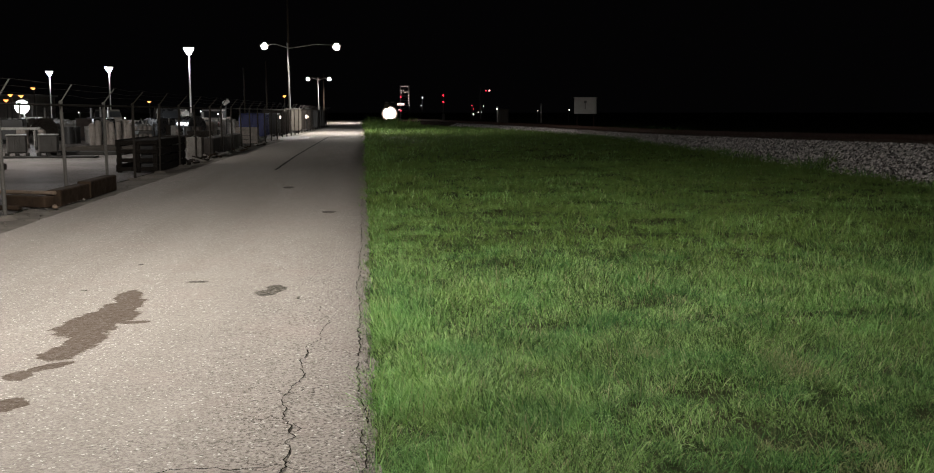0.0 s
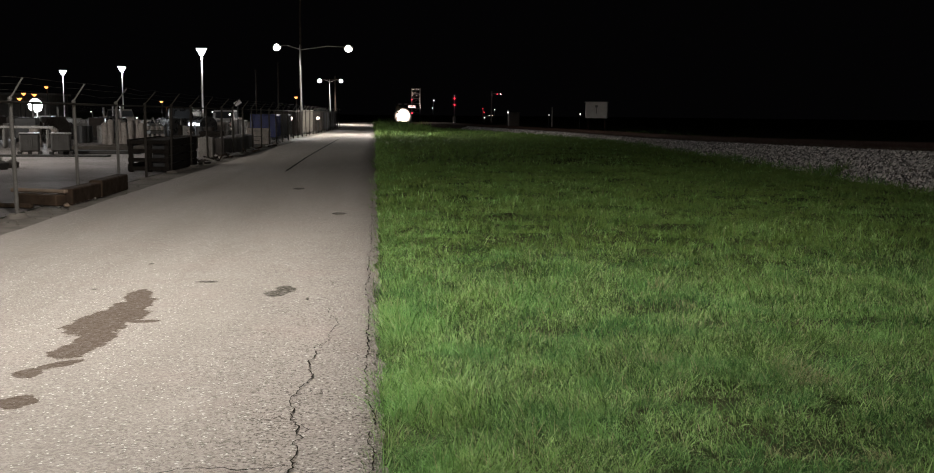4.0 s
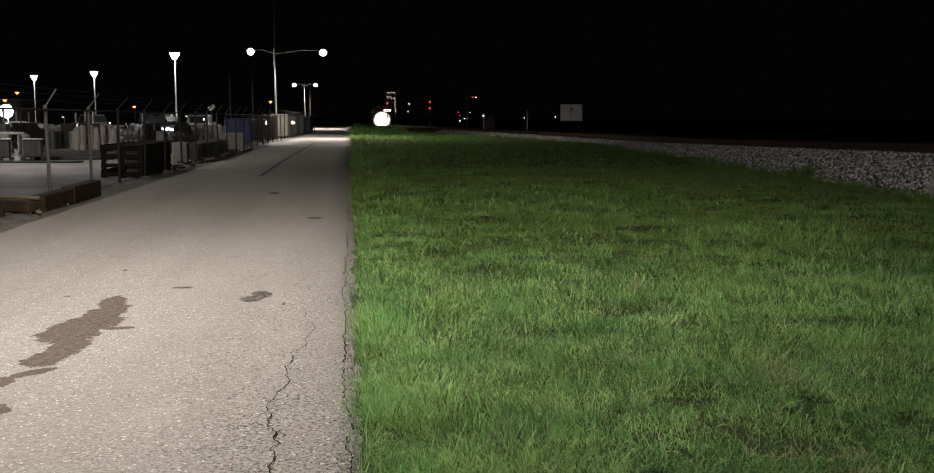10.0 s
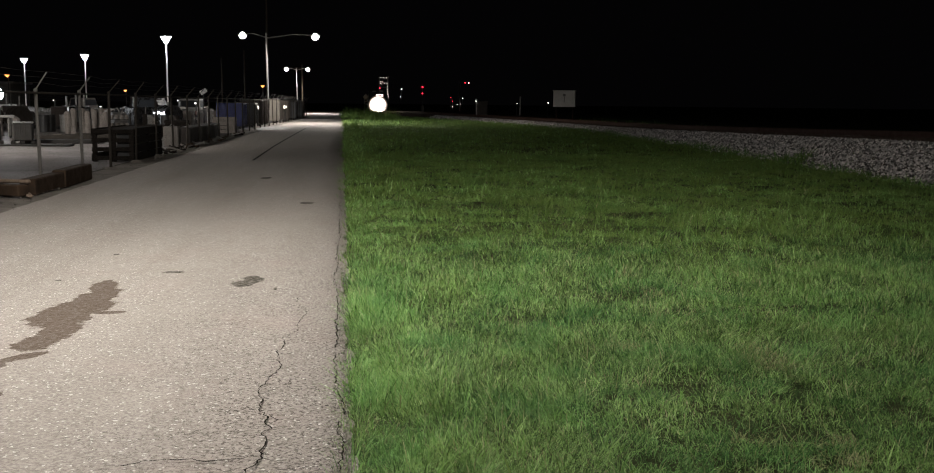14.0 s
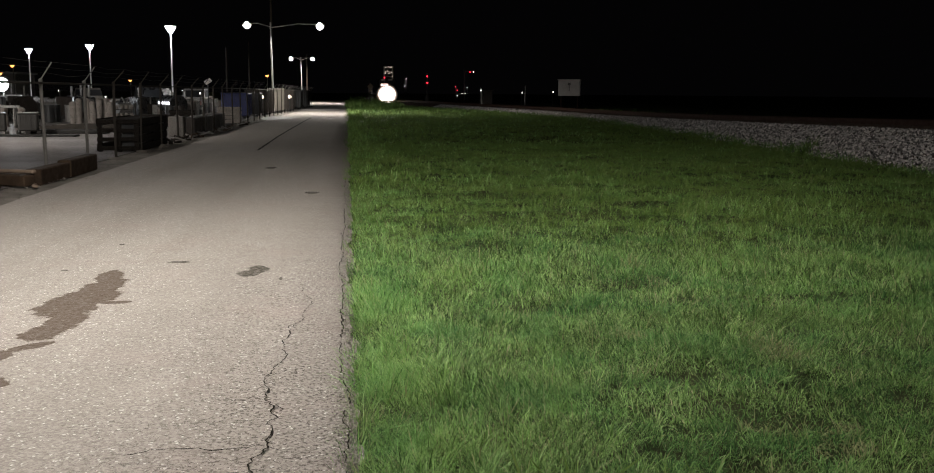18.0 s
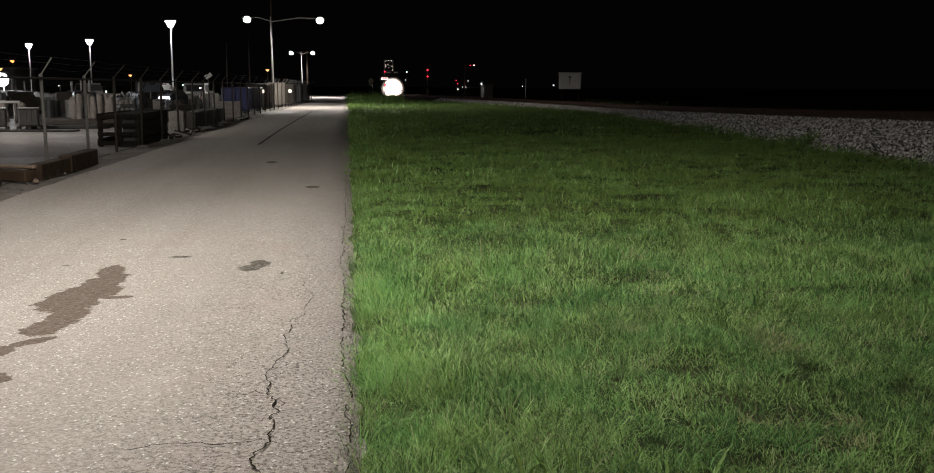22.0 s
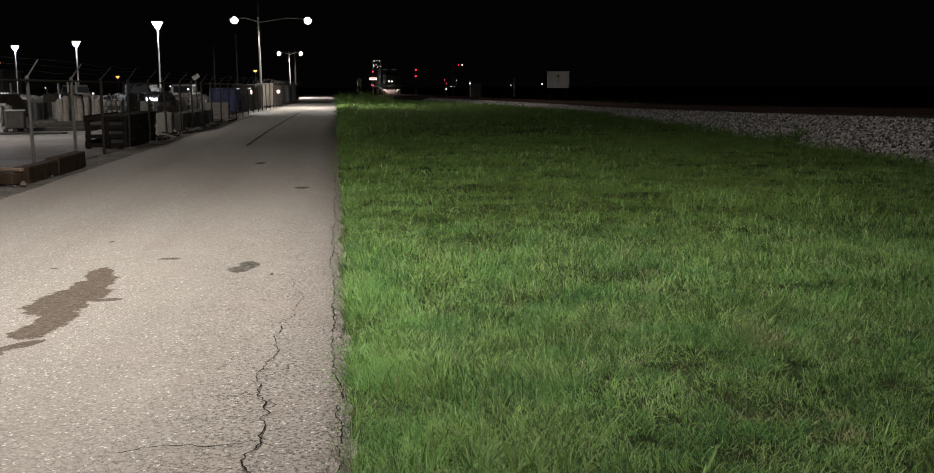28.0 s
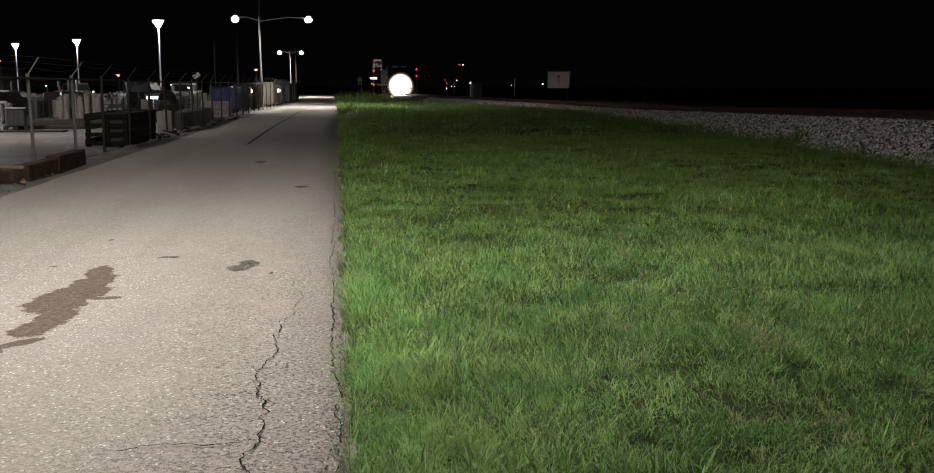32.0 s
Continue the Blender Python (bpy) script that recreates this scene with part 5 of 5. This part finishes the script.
# ---- the far crossing and the railway's signs ----
def crossing_signal(x, y):
    f = thing("crossing_signal", x, y, label="crossing mast with two red lamps and a lit white sign", category="signal")
    bm = bmesh.new()
    rod(bm, (0, 0, 0), (0, 0, 3.7), 0.045, 0.04)
    part("mast", bm, M_GALV, f)
    for z in (3.41, 1.78):
        bm = bmesh.new()
        bmesh.ops.create_uvsphere(bm, u_segments=12, v_segments=8, radius=0.085, matrix=pose(0, -0.1, z))
        part("red_lamp", bm, M_REDLAMP, f, "glowing red lamp")
        bm = bmesh.new()
        rod(bm, (0, 0.02, z), (0, 0.0, z), 0.17, None, 16)
        part("backplate", bm, M_BLACK, f)
    bm = bmesh.new()
    box(bm, 0, -0.08, 2.56, 0.84, 0.06, 0.26, bevel=0.02)
    sign = part("sign_panel", bm, glowing("lit_sign", (1.0, 0.62, 0.6), 2.5), f, "lit white sign panel")
    bm = bmesh.new()
    box(bm, 0, -0.115, 2.56, 0.6, 0.01, 0.09)
    part("writing_bar", bm, M_RED, sign)
    return f


crossing_signal(4.38, 120)


def block_signal(x, y):
    f = thing("railway_signal", x, y, label="railway signal mast with two glowing red heads", category="signal")
    bm = bmesh.new()
    rod(bm, (0, 0, 0), (0, 0, 5.5), 0.09, 0.08)
    part("mast", bm, M_GALV, f)
    for z in (4.91, 3.61):
        bm = bmesh.new()
        bmesh.ops.create_uvsphere(bm, u_segments=12, v_segments=8, radius=0.145, matrix=pose(0, -0.2, z))
        part("red_lamp", bm, M_REDLAMP, f, "glowing red lens")
        bm = bmesh.new()
        rod(bm, (0, 0.04, z), (0, 0, z), 0.42, None, 18)
        part("target", bm, M_BLACK, f)
        bm = bmesh.new()
        box(bm, 0, -0.25, z + 0.26, 0.42, 0.5, 0.03, bevel=0.005)
        part("visor", bm, M_BLACK, f)
    bm = bmesh.new()
    box(bm, 0, 0.0, 0.6, 0.6, 0.5, 1.2, bevel=0.03)
    part("relay_case", bm, M_GALV, f)
    return f


block_signal(15.93, 200)


def warning_sign(x, y):
    f = thing("warning_sign", x, y, label="dull diamond warning sign on two posts", category="road sign")
    for dx in (-0.22, 0.22):
        bm = bmesh.new()
        rod(bm, (dx, 0, 0), (dx, 0, 2.7), 0.035)
        part("post", bm, M_GALV, f)
    bm = bmesh.new()
    box(bm, 0, -0.05, 2.45, 0.62, 0.02, 0.62, ry=45, bevel=0.004)
    part("diamond", bm, M_YELLOW, f)
    bm = bmesh.new()
    box(bm, 0, -0.05, 1.85, 0.36, 0.02, 0.2, bevel=0.004)
    part("plate", bm, M_YELLOW, f)
    return f


warning_sign(3.17, 140)


def tower(x, y):
    """A steel stair tower with rows of small lamps."""
    f = thing("steel_tower", x, y, label="tall steel plant tower dotted with small lamps", category="tower")
    w, h = 3.6, 12.6
    bm = bmesh.new()
    for dx in (-w / 2, w / 2):
        for dy in (-w / 2, w / 2):
            rod(bm, (dx, dy, 0), (dx, dy, h), 0.14, None, 6)
    part("legs", bm, M_GALV, f)
    for i in range(6):
        bm = bmesh.new()
        box(bm, 0, 0, 2.0 * i + 2.2, w + 0.4, w + 0.4, 0.12)
        part("platform", bm, M_GALV, f)
    bm = bmesh.new()
    for i in range(6):
        rod(bm, (-w / 2, -w / 2, 2.0 * i + 0.2), (w / 2, -w / 2, 2.0 * i + 2.2), 0.06, None, 5)
    part("stair", bm, M_GALV, f)
    for dx, z in ((-1.2, 12.0), (0.0, 12.2), (1.1, 12.1), (-1.4, 10.4), (0.2, 9.6), (1.3, 9.8), (-1.3, 9.6), (-0.4, 10.5), (1.6, 8.4), (1.5, 7.2), (1.5, 6.2), (1.7, 5.2), (1.9, 4.3)):
        bm = bmesh.new()
        bmesh.ops.create_uvsphere(bm, u_segments=8, v_segments=6, radius=0.15, matrix=pose(dx, -w / 2 - 0.35, z))
        part("lamp", bm, M_WARM, f, "small glowing lamp")
    return f


tower(17.0, 420)

for x, y, z, mat, r in (
    (15.25, 260, 5.27, M_BULB, 0.27), (14.9, 260, 3.27, M_BULB, 0.2), (24.3, 220, 1.03, M_BULB, 0.22), (29.97, 260, 1.53, M_BULB, 0.2),
    (30.76, 260, 1.53, M_BULB, 0.2), (31.41, 260, 3.08, M_BULB, 0.22), (31.44, 150, 1.93, M_BULB, 0.17), (10.4, 300, 2.2, M_BULB, 0.2),
    (24.8, 140, 1.75, M_BULB, 0.1), (14.6, 108.5, 1.95, M_BULB, 0.14),
):
    small_light("distant_lamp", x, y, z, mat, r, "small white lamp on a thin dark mast")
for x, y, z in ((23.9, 220, 3.0), (24.29, 220, 2.22)):
    small_light("crossing_lamp", x, y, z, M_REDLAMP, 0.14, "small red crossing lamp on a mast")


def cantilever(x, y):
    f = thing("crossing_cantilever", x, y, label="steel mast with an arm and red crossing lamps", category="signal")
    bm = bmesh.new()
    rod(bm, (0, 0, 0), (0, 0, 6.9), 0.14, 0.11)
    part("mast", bm, M_GALV, f)
    bm = bmesh.new()
    rod(bm, (0, 0, 6.4), (2.1, 0, 6.5), 0.08)
    part("arm", bm, M_GALV, f)
    for dx, mat in ((1.2, M_REDLAMP), (2.0, glowing("pink_lens", (1, 0.4, 0.4), 8))):
        bm = bmesh.new()
        bmesh.ops.create_uvsphere(bm, u_segments=10, v_segments=8, radius=0.12, matrix=pose(dx, -0.15, 6.3))
        part("red_lamp", bm, mat, f, "glowing red lamp")
    return f


cantilever(25.9, 220)


def marker_post(x, y, h, r=0.05):
    bm = bmesh.new()
    rod(bm, (0, 0, 0), (0, 0, h), r)
    rod(bm, (0, 0, h), (0, 0, h + 0.03), r * 1.2, r * 0.6)
    f = thing("marker_post", x, y, 0.1, label="white marker post beside the track", category="post", group="marker posts")
    part("shaft", bm, M_WHITE, f)
    bm = bmesh.new()
    box(bm, 0, -r - 0.01, h - 0.25, 0.2, 0.02, 0.35, bevel=0.004)
    part("plate", bm, M_WHITE, f)
    return f


marker_post(14.83, 110, 2.1, 0.09)
marker_post(25.25, 140, 2.7, 0.08)


def relay_cabinet(x, y):
    f = thing("relay_cabinet", x, y, 0.1, label="grey steel railway relay cabinet", category="cabinet")
    bm = bmesh.new()
    box(bm, 0, 0, 0.95, 1.1, 0.9, 1.7, bevel=0.03)
    part("body", bm, M_RUSTY, f)
    bm = bmesh.new()
    box(bm, 0, 0, 1.86, 1.25, 1.05, 0.1, bevel=0.03)
    part("roof", bm, M_RUSTY, f)
    bm = bmesh.new()
    box(bm, 0, -0.47, 0.95, 0.9, 0.03, 1.4, bevel=0.01)
    door = part("door", bm, M_RUSTY, f)
    bm = bmesh.new()
    box(bm, 0.35, -0.5, 0.95, 0.04, 0.04, 0.2, bevel=0.01)
    part("handle", bm, M_BLACK, door)
    return f


relay_cabinet(15.9, 112.6)


def signal_hut(x, y):
    """The pale equipment house beside the track."""
    f = thing("equipment_hut", x, y, 0.3, -15, label="pale metal equipment hut beside the track", category="hut")
    bm = bmesh.new()
    box(bm, 0, 0, 1.93, 2.15, 2.4, 1.54, bevel=0.03)
    part("wall", bm, M_HUT, f)
    bm = bmesh.new()
    box(bm, 0, 0, 2.73, 2.3, 2.6, 0.08, bevel=0.02)
    part("roof", bm, M_HUT, f)
    bm = bmesh.new()
    box(bm, 0.0, -1.21, 2.02, 0.07, 0.03, 0.8, bevel=0.01)
    box(bm, 0.0, -1.212, 2.32, 0.26, 0.02, 0.22, bevel=0.01)
    part("door_latch", bm, M_GALV, f, "dark latch bar on the wall")
    for s in (-0.9, 0.9):
        for q in (-1, 1):
            bm = bmesh.new()
            box(bm, s * 0.9, q, 0.35, 0.06, 0.06, 1.3, bevel=0.01)
            part("footing", bm, M_RAIL, f)
    return f


signal_hut(21.85, 96.3)

bar("crossing_pavement", 11.2, 172, 0.1, 5.4, 3.0, 0.1, 0, M_BEIGE, "pale concrete road panels across the track", "pavement")


# ---- the train ----
def locomotive():
    f = thing("locomotive", track_x(215), 215, track_z(215) + 0.26, label="dark diesel locomotive with dazzling headlights", category="locomotive")
    bm = bmesh.new()
    box(bm, 0, 9, 1.15, 2.9, 18, 0.3, bevel=0.03)
    part("frame", bm, M_BLACK, f)
    bm = bmesh.new()
    box(bm, 0, 0.9, 2.1, 1.9, 1.8, 1.7, bevel=0.2)
    part("nose", bm, M_BLACK, f)
    bm = bmesh.new()
    box(bm, 0, 3.1, 2.5, 3.0, 2.6, 2.4, bevel=0.18)
    cab = part("cab", bm, M_BLACK, f)
    for s in (-0.62, 0.62):
        bm = bmesh.new()
        box(bm, s, 1.78, 3.1, 0.95, 0.04, 0.5, bevel=0.03)
        part("window_pane", bm, M_GLASS, cab)
        bm = bmesh.new()
        box(bm, s, 1.76, 3.5, 0.7, 0.06, 0.18, bevel=0.02)
        part("number_board", bm, M_WHITE, cab)
    bm = bmesh.new()
    box(bm, 0, 11, 2.3, 1.9, 13, 2.0, bevel=0.2)
    part("hood", bm, M_BLACK, f)
    bm = bmesh.new()
    box(bm, 0, -0.25, 0.45, 2.7, 0.35, 0.75, rx=20, bevel=0.05)
    part("pilot_plow", bm, M_BLACK, f)
    bm = bmesh.new()
    rod(bm, (0, -0.8, 0.75), (0, 0, 0.75), 0.12)
    part("coupler", bm, M_RAIL, f)
    for s in (-1, 1):
        bm = bmesh.new()
        rod(bm, (s * 1.4, 0.0, 1.3), (s * 1.4, 0.0, 2.3), 0.025)
        rod(bm, (s * 1.4, 0.0, 2.3), (s * 0.5, 0.0, 2.3), 0.025)
        part("handrail", bm, M_GALV, f)
        for y in (2.2, 4.3, 6.4, 11.6, 13.7, 15.8):
            bm = bmesh.new()
            rod(bm, (s * 0.66, y, 0.5), (s * 0.82, y, 0.5), 0.5, None, 18)
            part("wheel", bm, M_RAIL, f)
    return f


LOCO = locomotive()


def glare_glass(name, colour, strength, r):
    """Lamp glass with glare painted into its emission: brightest in the middle, dim at its rim."""
    m, t, p = shader(name)
    far = t.nodes.new("ShaderNodeVectorMath")
    far.operation = "LENGTH"
    t.links.new(t.nodes.new("ShaderNodeTexCoord").outputs["Object"], far.inputs[0])
    beam = mathn(t, "POWER", ramp(t, far.outputs["Value"], r, 0.25 * r), 3.6)
    p.inputs["Base Color"].default_value = (0.3, 0.3, 0.3, 1)
    p.inputs["Emission Color"].default_value = (*colour, 1)
    t.links.new(mathn(t, "MULTIPLY", beam, strength), p.inputs["Emission Strength"])
    return m


def headlamp(name, x, z, r, label, strength):
    """A round lamp: a dark can with a short hood, bright glass inside. Its swivel is made up, for dimming."""
    bm = bmesh.new()
    rings = []
    for q, y in ((0.5, 0.3), (1.02, 0.22), (1.04, -0.06), (1.0, -0.06), (1.0, 0.03)):
        rings.append([bm.verts.new((q * r * math.cos(a), y, q * r * math.sin(a))) for a in np.linspace(0, 2 * math.pi, 28, False)])
    bm.faces.new(rings[0])
    for a, b in zip(rings, rings[1:]):
        for k in range(28):
            bm.faces.new((a[k], a[(k + 1) % 28], b[(k + 1) % 28], b[k]))
    can = part(name, bm, M_BLACK, LOCO, label)
    can.matrix_basis = pose(x, -0.45, z)
    bm = bmesh.new()
    bmesh.ops.create_uvsphere(bm, u_segments=24, v_segments=12, radius=r * 0.995, matrix=Matrix.Diagonal((1, 0.03, 1, 1)))
    part("glass", bm, glare_glass("headlight_glare", (1.0, 0.8, 0.66), strength, r), can, "dazzling white glass with painted glare")
    return can


# the headlight's radius takes in its glare, far wider than the lamp itself
HEADLAMPS = [(headlamp("headlight", -0.1, 1.0, 1.78, "oversized round disc for the headlights' glare on the nose", 190), -0.1, 1.0), (headlamp("ditch_light", -1.0, 0.45, 0.3, "low round ditch light", 40), -1.0, 0.45), (headlamp("ditch_light", 1.0, 0.45, 0.3, "low round ditch light", 40), 1.0, 0.45)]
for x, z, r in ((-0.28, 1.8, 0.11), (0.12, 1.8, 0.11), (0.2, 0.62, 0.26)):
    bm = bmesh.new()
    bmesh.ops.create_uvsphere(bm, u_segments=12, v_segments=8, radius=r, matrix=pose(x, -0.02, z))
    part("marker_light", bm, M_DIM, LOCO, "small dim marker light")


def motions():
    rows = []
    for t in range(0, 33, 2):
        y = 215 - 2.656 * t
        a = math.degrees(math.atan2(track_x(y + 14) - track_x(y), 14))
        rows.append((t, pose(track_x(y), y, track_z(y) + 0.26, 0, 0, -a)))
    walk(LOCO, rows)
    # the lamps tip down towards the track twice, a made-up stand-in for brief dimming
    tips = ((0, 0), (22.7, 0), (22.95, 42), (23.06, 75), (23.16, 100), (23.8, 100), (23.88, 50), (23.95, 0), (27.78, 0), (27.84, 50), (27.9, 100), (28.02, 100), (28.06, 50), (28.1, 0), (32, 0))
    for can, x, z in HEADLAMPS:
        walk(can, [(t, pose(x, -0.45, z, a, 0, 0)) for t, a in tips])


motions()
